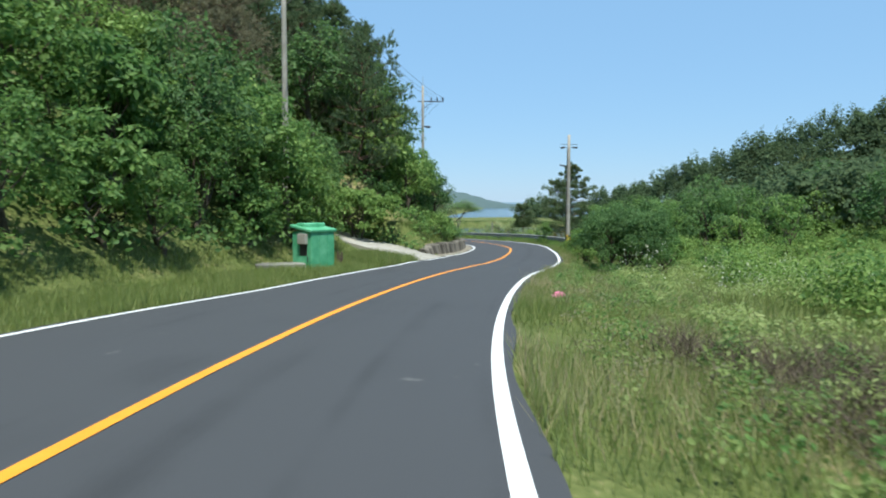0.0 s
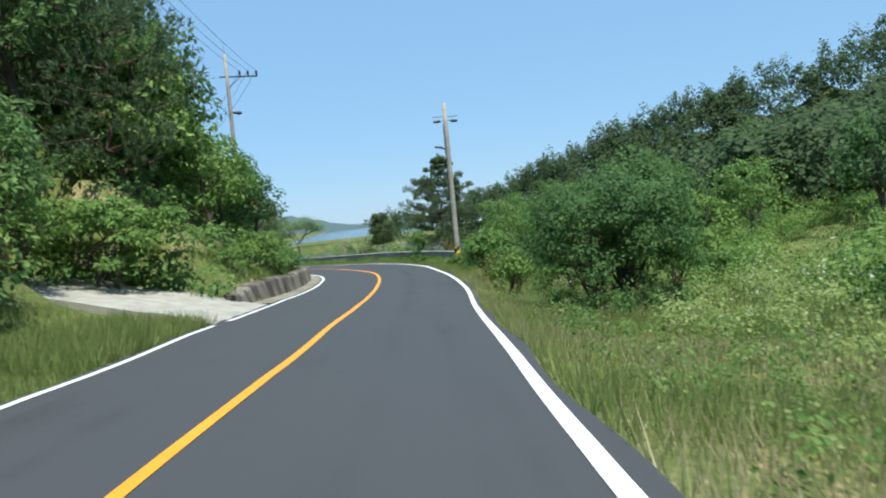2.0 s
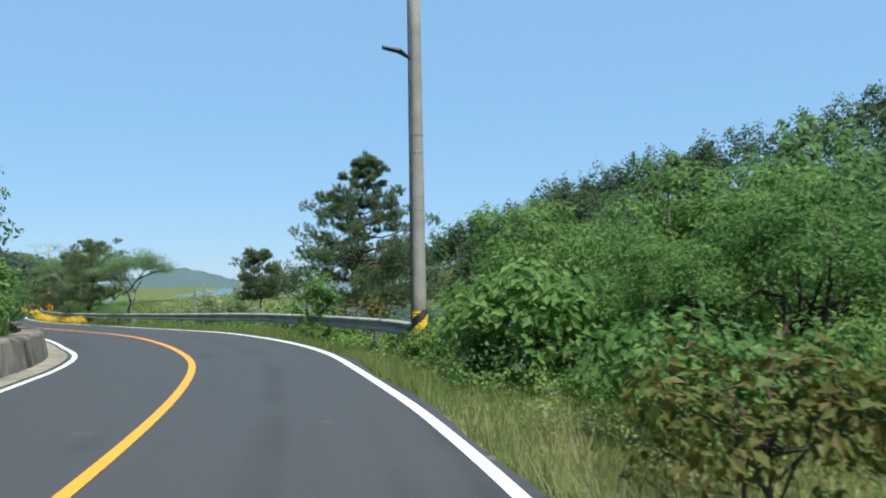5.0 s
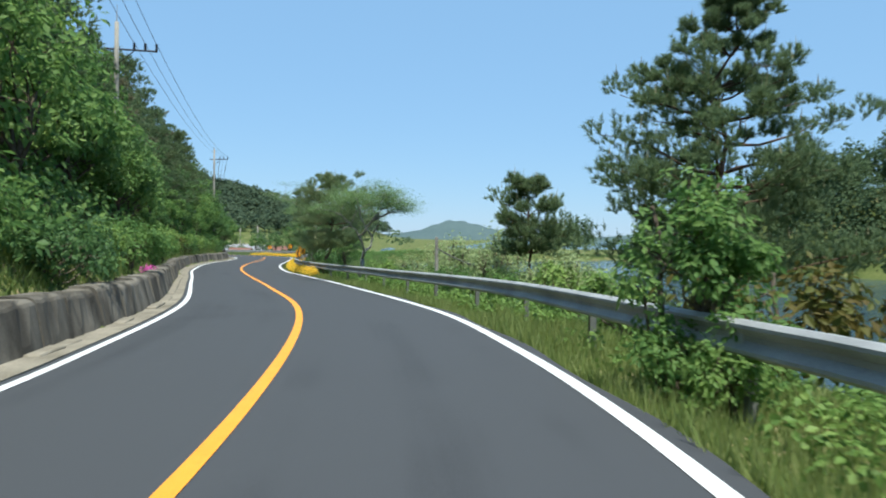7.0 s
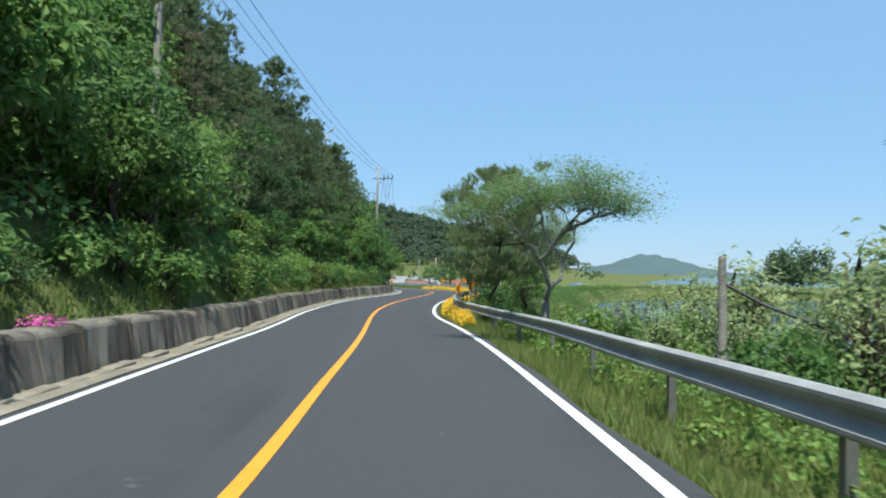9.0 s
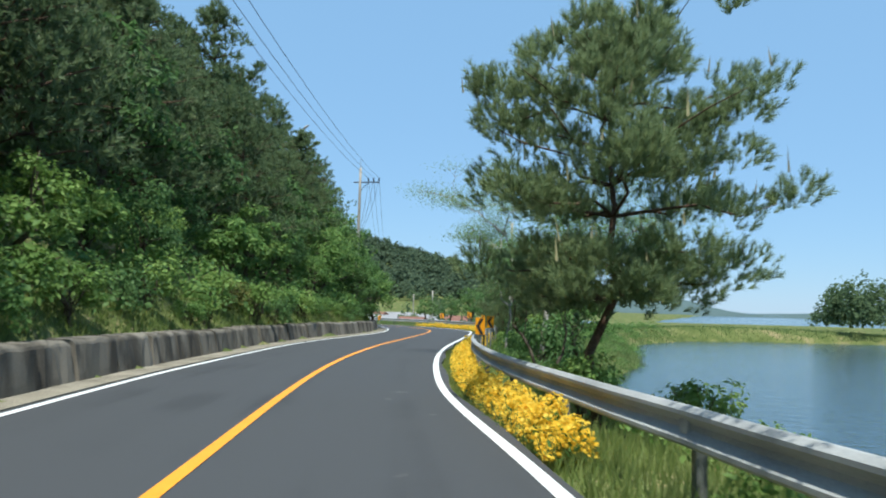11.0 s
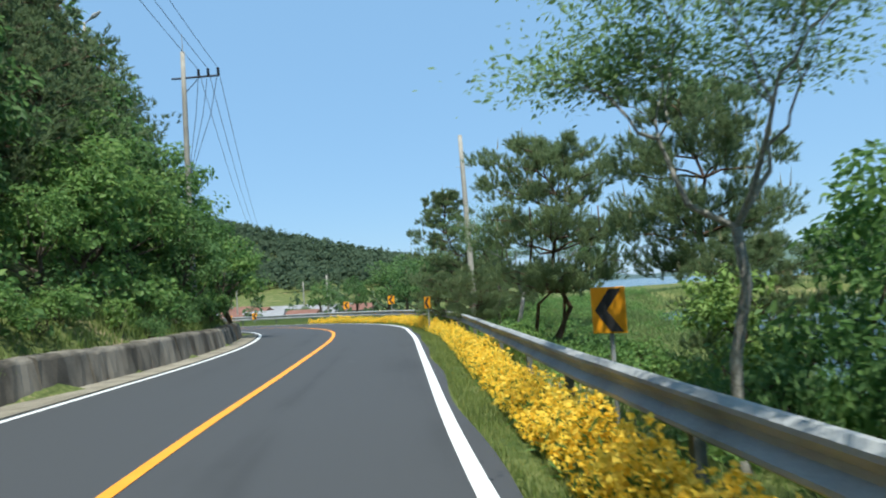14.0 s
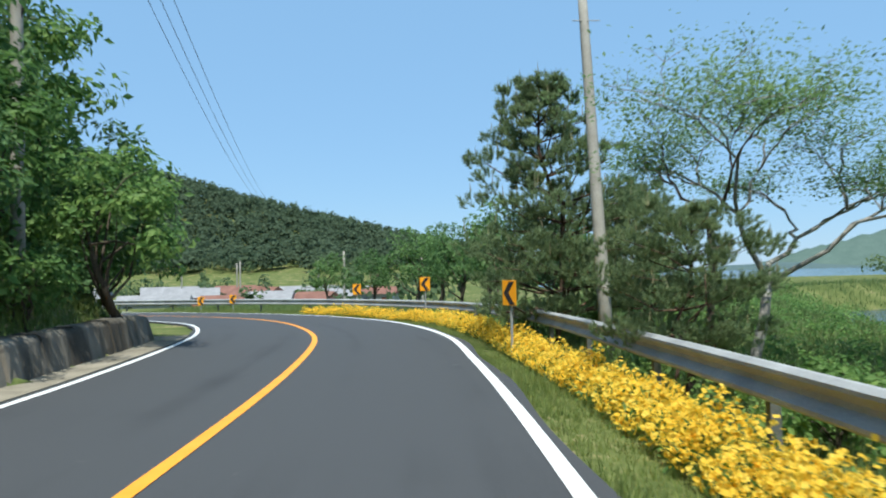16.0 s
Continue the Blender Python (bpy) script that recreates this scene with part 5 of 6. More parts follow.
grass_patch("rail_grass", 1.2, 6.0, 112, 190, 30000, 0.1, 0.35, 0.03, GRASS, "rough grass behind the guardrail", 88)
grass_patch("marsh_grass", 3.0, 13.0, 126, 190, 60000, 0.15, 0.5, 0.035, REEDS, "rough green grass on the marsh bank", 115)
grass_patch("wall_top_grass", 1.25, 3.4, 50, 168, 30000, 0.12, 0.45, 0.035, GRASS, "grass on top of the retaining wall", 89, -1)
grass_patch("foot_weeds", 0.5, 1.0, 50, 169, 26000, 0.04, 0.2, 0.02, GRASS, "small weeds along the wall foot", 90, -1, dens=lambda x, y, r: wobble(x, y, 1.6) + r.normal(size=len(x)) * 0.3 > 0.0)


def reed_bed(name, poly_out0, poly_out1, n, x0, x1, y0, y1, seed, label):
    def keep(x, y):
        s = poly_dist(x, y, POND)
        d, idx = rel(x, y)
        return (s > poly_out0) & (s < poly_out1) & (d - WID_R[idx] > 7) & (height(x, y) < POND_Z + 2.5) & (height(x, y) > POND_Z - 0.3)
    p = scatter(n, x0, x1, y0, y1, seed, keep)
    r = np.random.default_rng(seed)
    k = len(p)
    pos = np.stack([p[:, 0], p[:, 1], height(p[:, 0], p[:, 1]) - 0.05], 1)
    ob = put(name, *blades(pos, r.normal(size=(k, 3)) * np.array([0.15, 0.15, 0]), r.uniform(0.2, 0.48, k), r.uniform(0.05, 0.1, k), r), REEDS)
    return tagged(ob, label, "reeds", kind="stuff")


reed_bed("reeds", -0.6, 34, 100000, -12, 62, 160, 240, 91, "bright green reed bed on the pond's bank")
reed_bed("reeds", -0.5, 9, 16000, 8, 24, 60, 145, 92, "green reeds along the pond's shore")


ms = scatter(900, -12, 14, 128, 198, 104, lambda x, y: (poly_dist(x, y, POND) > -0.3) & (rel(x, y)[0] > np.where(y < 156, 6.2, 9.0)))
woods("marsh_scrub", ms[:430], 0.6, 0.8, 110, 0.09, LEAF_MID, "low green bushes on the marsh bank", 105, "scrub", 0.4, 1.4)


def flower_bed():
    """A low hedge of yellow flowers between the edge line and the guardrail."""
    r = np.random.default_rng(93)
    i0, i1 = station(107.5), station(183)
    n = 75000
    i = r.integers(i0, i1 + 1, n)
    y = LINE_C[i, 1]
    inner = np.interp(y, [107, 112, 122, 132, 155, 185], [0.25, 0.34, 0.44, 0.72, 1.0, 0.9])
    wid = np.interp(y, [107, 112, 136, 155, 185], [0.5, 0.74, 0.85, 0.9, 0.7])
    t = r.uniform(0, 1, n)
    p, _ = beside(i, inner + wid * t)
    p = p + TAN[i] * r.uniform(-0.6, 0.6, (n, 1))
    lump = 0.78 + 0.36 * wobble(p[:, 0], p[:, 1], 0.42, 0.3) + 0.24 * wobble(p[:, 0], p[:, 1], 0.19, 1.3)
    top = 0.58 * np.sqrt(np.clip(1 - (2 * t - 1) ** 2 * 0.85, 0.05, 1)) * lump
    z = height(p[:, 0], p[:, 1])
    # stems and leaves
    m = 20000
    pos = np.stack([p[:m, 0], p[:m, 1], z[:m] + top[:m] * r.uniform(0.1, 0.9, m)], 1)
    nor = unit(r.normal(size=(m, 3)) + np.array([0, 0, 0.6]))
    leaves = leaf_cloud(pos, unit(r.normal(size=(m, 3)) + np.array([0, 0, 0.8])), nor, r.uniform(0.08, 0.17, m), r.uniform(0.02, 0.04, m))
    ob = put("flower_leaves", *leaves, LEAF_MID)
    tagged(ob, "green stems and leaves of the flower bed", "plants", kind="stuff")
    # flower heads: six petals each
    c = np.stack([p[:, 0], p[:, 1], z + top * r.uniform(0.4, 1.22, n)], 1)
    bare = (wobble(p[:, 0], p[:, 1], 0.5, 2.0) + r.normal(size=n) * 0.35) > -0.85
    c = c[bare]
    k = len(c)
    nr = unit(np.array([0, 0, 1.0]) + 0.55 * r.normal(size=(k, 3)))
    a = unit(np.cross(nr, r.normal(size=(k, 3))))
    b = np.cross(nr, a)
    rad = r.uniform(0.018, 0.036, k)[:, None]
    ang = np.arange(6) * np.pi / 3
    ring = [c + rad * (math.cos(q) * a + math.sin(q) * b) + nr * rad * (0.25 if j % 2 else -0.1) for j, q in enumerate(ang)]
    v = np.stack([c] + ring, 1).reshape(-1, 3)
    base = np.arange(k)[:, None] * 7
    f = np.vstack([base + np.array([[0, 1, 2, 3]]), base + np.array([[0, 3, 4, 5]]), base + np.array([[0, 5, 6, 1]])])
    ob = put("yellow_flowers", v, f, PETALS)
    tagged(ob, "dense bed of bright yellow daisy-like flowers", "flowers", kind="stuff")


flower_bed()

# ---- retaining wall ----
def sweep(stations, prof_fn, close=True):
    """A solid along the stations: prof_fn(station) gives (side distance, height over the deck) corners."""
    rows = []
    for i in stations:
        i0 = int(np.floor(i))
        i1, f = min(i0 + 1, N_ST - 1), i - int(np.floor(i))
        c, rt = LINE_C[i0] * (1 - f) + LINE_C[i1] * f, RIGHT[i0] * (1 - f) + RIGHT[i1] * f
        z0 = road_z(c[1])
        rows.append([(c[0] + rt[0] * o, c[1] + rt[1] * o, z0 - bank(c[1]) * np.clip(o, -6, 6) + h) for o, h in prof_fn(i)])
    n, m = len(rows), len(rows[0])
    v = np.array(rows).reshape(-1, 3)
    f = [(a * m + b, a * m + (b + 1) % m, (a + 1) * m + (b + 1) % m, (a + 1) * m + b) for a in range(n - 1) for b in range(m if close else m - 1)]
    if close:
        f += [tuple(range(m))[::-1], tuple((n - 1) * m + b for b in range(m))]
    return v, f


def st_of_arc(a):
    return float(np.interp(a, ARC, np.arange(N_ST)))


def wall_prof(h, back=0.0):
    def fn(i):
        y = LINE_C[int(i), 1]
        w = float(np.interp(i, np.arange(N_ST), WID_L))
        vb = float(np.interp(y, [46, 60, 75, 110, 125, 140, 150, 172], [1.0, 0.75, 0.62, 0.7, 0.85, 1.05, 0.8, 0.95]))
        hh = h * float(np.interp(y, [47.5, 49.5, 52, 60], [0.55, 0.9, 1.0, 1.0]))
        return [(-w - vb - back, -0.35), (-w - vb - 0.22 - back, hh - 0.03), (-w - vb - 0.26 - back, hh), (-w - vb - 0.75, hh), (-w - vb - 0.77, -0.35)]
    return fn


def worn_prof(h, set_back, a):
    """The face of one cast length: battered, uneven, with a chipped and rounded top edge."""
    base_fn = wall_prof(h)

    def fn(i):
        (o0, h0), (o1, h1), (o2, h2), (o3, h3), (o4, h4) = base_fn(i)
        w1, w2 = 0.03 * math.sin(5.1 * i + a), 0.022 * math.sin(11.3 * i + 2 * a)
        chip = 0.035 * max(0.0, math.sin(7.7 * i + 3 * a)) ** 2
        f1 = (o0 * 0.55 + o1 * 0.45 + w2 - set_back * 0.5, h0 * 0.55 + h1 * 0.45)
        return [(o0, h0), f1, (o1 + w1 - set_back, h1 - 0.07 - chip), (o1 - 0.03 + w1 - set_back, h1 - 0.02 - chip), (o2 - 0.08 - set_back, h2 - 0.004 + w2 * 0.4), (o3, h3 + w2 * 0.5), (o4, h4)]
    return fn


a0, a1 = ARC[station(47.6)], ARC[station(169.5)]
core_st = [st_of_arc(a) for a in np.arange(a0 + 0.1, a1 - 0.1, 0.8)]
wall = put("retaining_wall", *sweep(core_st, wall_prof(0.66, 0.13)), WALL_CONCRETE)
tagged(wall, "low stained concrete retaining wall below the slope", "wall", kind="structure")
a = a0
while a < a1 - 1.0:
    ln = rng.uniform(1.5, 2.5)
    hh = 0.79 + rng.uniform(-0.05, 0.04)
    st = [st_of_arc(q) for q in np.linspace(a, min(a + ln - 0.08, a1), 9)]
    put("wall_segment", *sweep(st, worn_prof(hh, rng.uniform(-0.04, 0.05), a)), WALL_CONCRETE, wall)
    a += ln

# pale concrete blocks along the wall's foot
blk_bm = box_bm(0.24, 0.96, 0.26, (0, 0, 0), 0.02)
foot_me = bpy.data.meshes.new("kerb_block")
blk_bm.to_mesh(foot_me)
blk_bm.free()
foot_me.materials.append(GRAVEL)
for a in np.arange(a0 + 2.0, a1 - 0.5, 1.0):
    i = int(round(st_of_arc(a)))
    y = LINE_C[i, 1]
    if not 75 < y < 112 or rng.uniform() < 0.4:
        continue
    o = -WID_L[i] - float(np.interp(y, [46, 60, 75, 110, 125, 140, 150, 172], [1.0, 0.75, 0.62, 0.7, 0.85, 1.05, 0.8, 0.95])) + 0.06
    q = LINE_C[i] + RIGHT[i] * o + TAN[i] * (a - ARC[i])
    ob = new("kerb_block", foot_me)
    ob.parent = wall
    ob.matrix_basis = pose(q[0], q[1], float(deck(np.array([i]), np.array([o]))[0]) - 0.07 + rng.uniform(-0.025, 0.025), 0, 0, math.degrees(math.atan2(TAN[i, 1], TAN[i, 0])) - 90 + rng.uniform(-2, 2))

# ---- guardrail ----
RAIL_Y, RAIL_U = [60, 64.5, 72, 97, 107, 120, 130, 150, 165, 200], [1.75, 1.7, 1.25, 1.3, 1.0, 1.12, 1.4, 1.85, 2.2, 2.3]


def rail_u(i):
    return float(np.interp(i, np.arange(N_ST), WID_R)) + float(np.interp(LINE_C[int(i), 1], RAIL_Y, RAIL_U))


W_SHAPE = [(0.0, 0.775), (-0.03, 0.772), (-0.085, 0.735), (-0.085, 0.70), (-0.01, 0.625), (-0.01, 0.575), (-0.085, 0.50), (-0.085, 0.465), (-0.03, 0.428), (0.0, 0.425)]


def rail_prof(i):
    u = rail_u(i)
    front = [(u + o, h) for o, h in W_SHAPE]
    return front + [(u + o + 0.012, h) for o, h in W_SHAPE[::-1]]


rail = new("guardrail")
tagged(rail, "galvanised steel W-beam guardrail on square posts", "guardrail")
ra0, ra1 = ARC[station(64.3)], ARC[-1] - 20
a = ra0
while a < ra1:
    st = [st_of_arc(q) for q in np.linspace(a, min(a + 4.06, ra1), 6)]
    put("rail_beam", *sweep(st, rail_prof), STEEL, rail, False)
    a += 4.0
post_v, post_f = join([tube([(0, 0, -0.5), (0, 0, 0.70)], [0.07, 0.07], 4)])
post_me = mesh_of("post", post_v, post_f, POST_STEEL)
blk = box_bm(0.10, 0.16, 0.2, (0, 0, 0), 0.01)
blk_me = bpy.data.meshes.new("spacer")
blk.to_mesh(blk_me)
blk.free()
blk_me.materials.append(STEEL)
for a in np.arange(ra0 + (ARC[station(78.9)] - ra0) % 4.0, ra1, 4.0):
    i = int(round(st_of_arc(a)))
    o = rail_u(i)
    q = LINE_C[i] + RIGHT[i] * (o + 0.13)
    z = float(deck(np.array([i]), np.array([o]))[0])
    an = math.atan2(RIGHT[i, 1], RIGHT[i, 0])
    for nm, me, qq, zz in (("post", post_me, q, z), ("spacer", blk_me, LINE_C[i] + RIGHT[i] * (o + 0.03), z + 0.6)):
        ob = new(nm, me)
        ob.parent = rail
        ob.matrix_basis = pose(qq[0], qq[1], zz, 0, 0, math.degrees(an) + (45 if nm == "post" else 0))

# ---- poles and wires ----
def pole_thing(name, x, y, top, label, r0=0.17, r1=0.105, lean=(0, 0), base=None):
    z = ground_at(x, y) if base is None else base
    ob = new(name)
    ob.location = (x, y, z)
    tagged(ob, label, "utility pole", "utility poles")
    h = top - z
    put("shaft", *tube([(lean[0] * t, lean[1] * t, -0.4 + (h + 0.4) * t) for t in np.linspace(0, 1, 6)], np.linspace(r0, r1, 6), 12), POLE_CONCRETE, ob, True)
    return ob, h


def crossarm(ob, h, zarm, direction, reach=2.0, back=0.5):
    """Steel arm to one side with three dark insulators, a brace and a spike."""
    d = np.array([math.cos(direction), math.sin(direction), 0])
    v, f = tube([-d * back + [0, 0, zarm], d * reach + [0, 0, zarm]], [0.05, 0.05], 4)
    put("crossarm", v, f, DARK_STEEL, ob)
    put("brace", *tube([[0, 0, zarm - 0.8], d * reach * 0.45 + [0, 0, zarm]], [0.025, 0.025], 4), DARK_STEEL, ob)
    put("spike", *tube([[0, 0, h - 0.05], [0, 0, h + 0.9]], [0.03, 0.015], 5), STEEL, ob)
    pts = []
    for t in (0.45, 0.72, 1.0):
        p = d * (reach * t - 0.05) + np.array([0, 0, zarm + 0.05])
        zs = np.array([0, 0.06, 0.1, 0.18, 0.22, 0.3, 0.34])
        put("insulator", *tube([p + [0, 0, q] for q in zs], [0.03, 0.09, 0.04, 0.09, 0.04, 0.085, 0.03], 8), DARK_STEEL, ob)
        pts.append(p + np.array([0, 0, 0.32]))
    return [np.array(ob.location) + p for p in pts]


pc, hc = pole_thing("utility_pole", -7.3, 34.6, 11.9, "tall concrete utility pole rising from the trees")
pc_w = crossarm(pc, hc, hc - 1.2, 0.35)
pb, hb = pole_thing("utility_pole", -1.95, 72.3, 12.1, "concrete utility pole with a one-sided steel crossarm")
pb_w = crossarm(pb, hb, hb - 1.5, 0.1)
put("lamp_box", *tube([[0.1, 0, hb - 3.9], [0.55, 0, hb - 3.95], [0.75, 0, hb - 3.95]], [0.05, 0.13, 0.05], 8), DARK_STEEL, pb)
pd, hd = pole_thing("utility_pole", -10.6, 102.6, 9.2, "concrete utility pole with three black insulators")
pd_w = crossarm(pd, hd, hd - 1.4, 0.25, 2.0)
pe, he = pole_thing("utility_pole", -25.4, 161.8, 9.3, "concrete utility pole with crossarm and hanging cables")
pe_w = crossarm(pe, he, he - 1.3, 0.05, 1.8, 0.6)
for k, dx in enumerate((0.75, 1.2, 1.7)):
    put("hanging_cable", *tube([(dx, 0, he - 1.4), (dx * 0.8, -0.1, he - 3.2), (dx * 0.35, -0.1, he - 5.2), (0.12, 0, he - 6.4)], [0.014] * 4, 4, False), BLACK_PAINT, pe)


def cable(a, b, sag, label="thin black overhead power line"):
    t = np.linspace(0, 1, 18)[:, None]
    p = np.asarray(a) * (1 - t) + np.asarray(b) * t
    p[:, 2] -= sag * 4 * t[:, 0] * (1 - t[:, 0])
    ob = put("power_line", *tube(p, [0.014] * 18, 4, False), BLACK_PAINT)
    tagged(ob, label, "power line", "overhead power lines")


before = [np.array([-12.0, -12.0, 12.1]) + np.array([q, 0, 0]) for q in (0, 0.6, 1.2)]
after = [np.array([-48.0, 228.0, 6.0]) + np.array([q, 0, 0]) for q in (0, 0.6, 1.2)]
for k in range(3):
    cable(before[k], pc_w[k], 0.8)
    cable(pc_w[k], pb_w[k], 0.6)
    cable(pb_w[k], pd_w[k], 0.7)
    cable(pd_w[k], pe_w[k], 1.0)
    cable(pe_w[k], after[k], 1.0)
cable(np.array(pb.location) + [0, 0, hb - 3.9], np.array(pc.location) + [0, 0, hc - 3.5], 0.6)

pa, ha = pole_thing("utility_pole", 10.7, 63.4, 6.6, "old concrete pole with yellow and black hazard band", 0.175, 0.12)
for dz, w in ((1.05, 1), (0.8, 2)):
    put("arm", *tube([[-0.75, 0, ha - dz], [0.75, 0, ha - dz]], [0.018, 0.018], 4), DARK_STEEL, pa)
for sx in (-1, 1):
    put("cable_clamp", *tube([[sx * 0.3, 0, ha - 1.06], [sx * 0.36, 0, ha - 1.06], [sx * 0.68, 0, ha - 1.08], [sx * 0.74, 0, ha - 1.08]], [0.03, 0.085, 0.075, 0.03], 8), BLACK_PAINT, pa)
put("lamp", *tube([[-0.12, 0, ha - 2.75], [-0.4, -0.05, ha - 2.6], [-0.8, -0.05, ha - 2.55]], [0.03, 0.07, 0.05], 8), DARK_STEEL, pa)
for zz in (3.6, 3.9, 4.9, 5.3):
    put("strap", *tube([[0, 0, zz], [0, 0, zz + 0.05]], [0.172 - zz * 0.004] * 2, 12), STEEL, pa)
put("down_cable", *tube([(-0.2 + 0.004 * q, -0.03, q) for q in np.linspace(0.3, ha - 1.2, 12)], [0.022] * 12, 5, False), BLACK_PAINT, pa)


def hazard_band(parent, z0, z1, r):
    """Slanting black and yellow strips round the pole."""
    n, rows = 24, 14
    for col, mat, nm in ((0, SIGN_YELLOW, "yellow_band"), (1, BLACK_PAINT, "black_band")):
        v, f = [], []
        for k in range(rows + 1):
            for j in range(n):
                an = 2 * math.pi * (j + 1.75 * k) / n
                z = z0 + (z1 - z0) * k / rows
                v.append((math.cos(an) * r, math.sin(an) * r, z))
        for k in range(rows):
            for j in range(n):
                if (j // 6) % 2 == col:
                    f.append((k * n + j, k * n + (j + 1) % n, (k + 1) * n + (j + 1) % n, (k + 1) * n + j))
        put(nm, v, f, mat, parent)


hazard_band(pa, 0.42, 1.32, 0.185)

pf, hf = pole_thing("utility_pole", -12.0, 164.2, 4.8, "leaning bare concrete pole overgrown at the foot", 0.17, 0.11, (-0.35, 1.6))
put("bolt", *tube([(-0.6, 1.25, hf - 1.7), (0.1, 1.25, hf - 1.75)], [0.015, 0.015], 4), STEEL, pf)
pg, hg = pole_thing("utility_pole", -42.0, 243.0, 0.0, "distant concrete utility pole by the village", 0.2, 0.14)
put("arm", *tube([(-0.6, 0, hg - 0.5), (0.6, 0, hg - 0.5)], [0.06, 0.06], 4), DARK_STEEL, pg)
for x, y, t in ((-52, 262, -0.5), (-60, 250, -0.8), (-66, 262, -0.8), (-72, 255, -1.0), (-30, 236, -1.2)):
    q, h = pole_thing("utility_pole", x, y, t, "distant thin utility pole among houses", 0.14, 0.1)
    put("arm", *tube([(-0.5, 0, h - 0.4), (0.5, 0, h - 0.4)], [0.05, 0.05], 4), DARK_STEEL, q)

# lamp pole behind the slope's trees
sl, hs = pole_thing("street_lamp", -36.3, 171.0, 15.2, "lamp pole behind the trees on the slope", 0.14, 0.09)
sl["category"], sl["group"] = "street lamp", ""
put("lamp_head", *tube([(0, 0, hs - 0.1), (0.5, -0.1, hs + 0.15), (0.75, -0.1, hs + 0.3), (1.2, -0.1, hs + 0.55)], [0.04, 0.06, 0.16, 0.06], 8), STEEL, sl)

# ---- green cabinet beside the road ----
def green_cabinet(x, y, turn):
    z = ground_at(x, y) - 0.45
    ob = new("roadside_cabinet")
    ob.matrix_basis = pose(x, y, z, 0, 0, turn) @ Matrix.Diagonal((1, 1, 1.13, 1))
    tagged(ob, "faded green sheet-metal cabinet with a sloping lid", "cabinet")
    part("body", box_bm(1.1, 1.25, 1.75, (0, 0, 0.875), 0.02), GREEN_PAINT, ob)
    lid = box_bm(1.24, 1.4, 0.10, (0, 0, 0), 0.02, pose(0, 0, 0, 0, 8, 0))
    bmesh.ops.translate(lid, vec=(0, 0, 1.86), verts=lid.verts)
    part("lid", lid, GREEN_PAINT, ob, "pale sun-bleached green lid")
    ridge = box_bm(0.5, 1.1, 0.16, (-0.15, 0.0, 1.96), 0.03)
    part("lid_cap", ridge, GREEN_PAINT, ob)
    for k, yy in enumerate((-0.41, 0.0, 0.41)):
        part("side_panel", box_bm(0.02, 0.36, 1.5, (0.555, yy, 0.9), 0.008), GREEN_PAINT, ob)
    part("door", box_bm(0.72, 0.02, 1.0, (0, -0.632, 0.6), 0.008), GREEN_PAINT, ob, "green front door")
    part("dark_opening", box_bm(0.42, 0.02, 0.42, (0.12, -0.634, 1.12), 0.0), BLACK_PAINT, ob, "dark opening below the meter")
    m = part("meter_box", box_bm(0.46, 0.16, 0.36, (0.14, -0.70, 1.50), 0.015), POLE_CONCRETE, ob, "pale grey meter box")
    part("hinge", box_bm(0.03, 0.03, 0.2, (0.36, -0.64, 0.8), 0.004), DARK_STEEL, ob)
    return ob


green_cabinet(-5.2, 29.7, -38)
slab = part("concrete_slab", box_bm(1.9, 0.9, 0.28, (0, 0, 0.1), 0.03), CONCRETE)
slab.matrix_basis = pose(-6.4, 28.9, ground_at(-6.4, 28.9), 0, 0, 20)
tagged(slab, "low weathered concrete slab beside the cabinet", "slab")
for k in range(7):
    x, y = -4.4 - 0.12 * k * 0.5, 32.3 + 0.16 * k
    st = put("wooden_stake", *tube([(0, 0, -0.1), (0.03 * math.sin(k), 0.02, 0.55 + 0.06 * math.cos(3 * k))], [0.03, 0.022], 6), BARK)
    st.location = (x, y, ground_at(x, y))
    tagged(st, "short weathered wooden stake in the grass", "stake", "stakes by the cabinet")

# crumpled pink bag lying in the verge
bag = bmesh.new()
bmesh.ops.create_icosphere(bag, subdivisions=3, radius=1.0)
for v in bag.verts:
    c = v.co
    k = 1 + 0.12 * math.sin(5 * c.x + 2 * c.z) + 0.1 * math.sin(7 * c.y + 3 * c.x)
    v.co = (c.x * 0.19 * k, c.y * 0.15 * k, max(c.z, -0.35) * 0.09 * k)
bag_ob = part("plastic_bag", bag, surface("pink_plastic", (0.72, 0.16, 0.32), (0.85, 0.26, 0.42), 6, 40, 0.5, 0, 0.3), smooth=True)
bag_ob.matrix_basis = pose(3.05, 19.4, ground_at(3.05, 19.4) + 0.13, 6, -8, 20)
tagged(bag_ob, "crumpled pink plastic bag lying on the verge grass", "plastic bag")

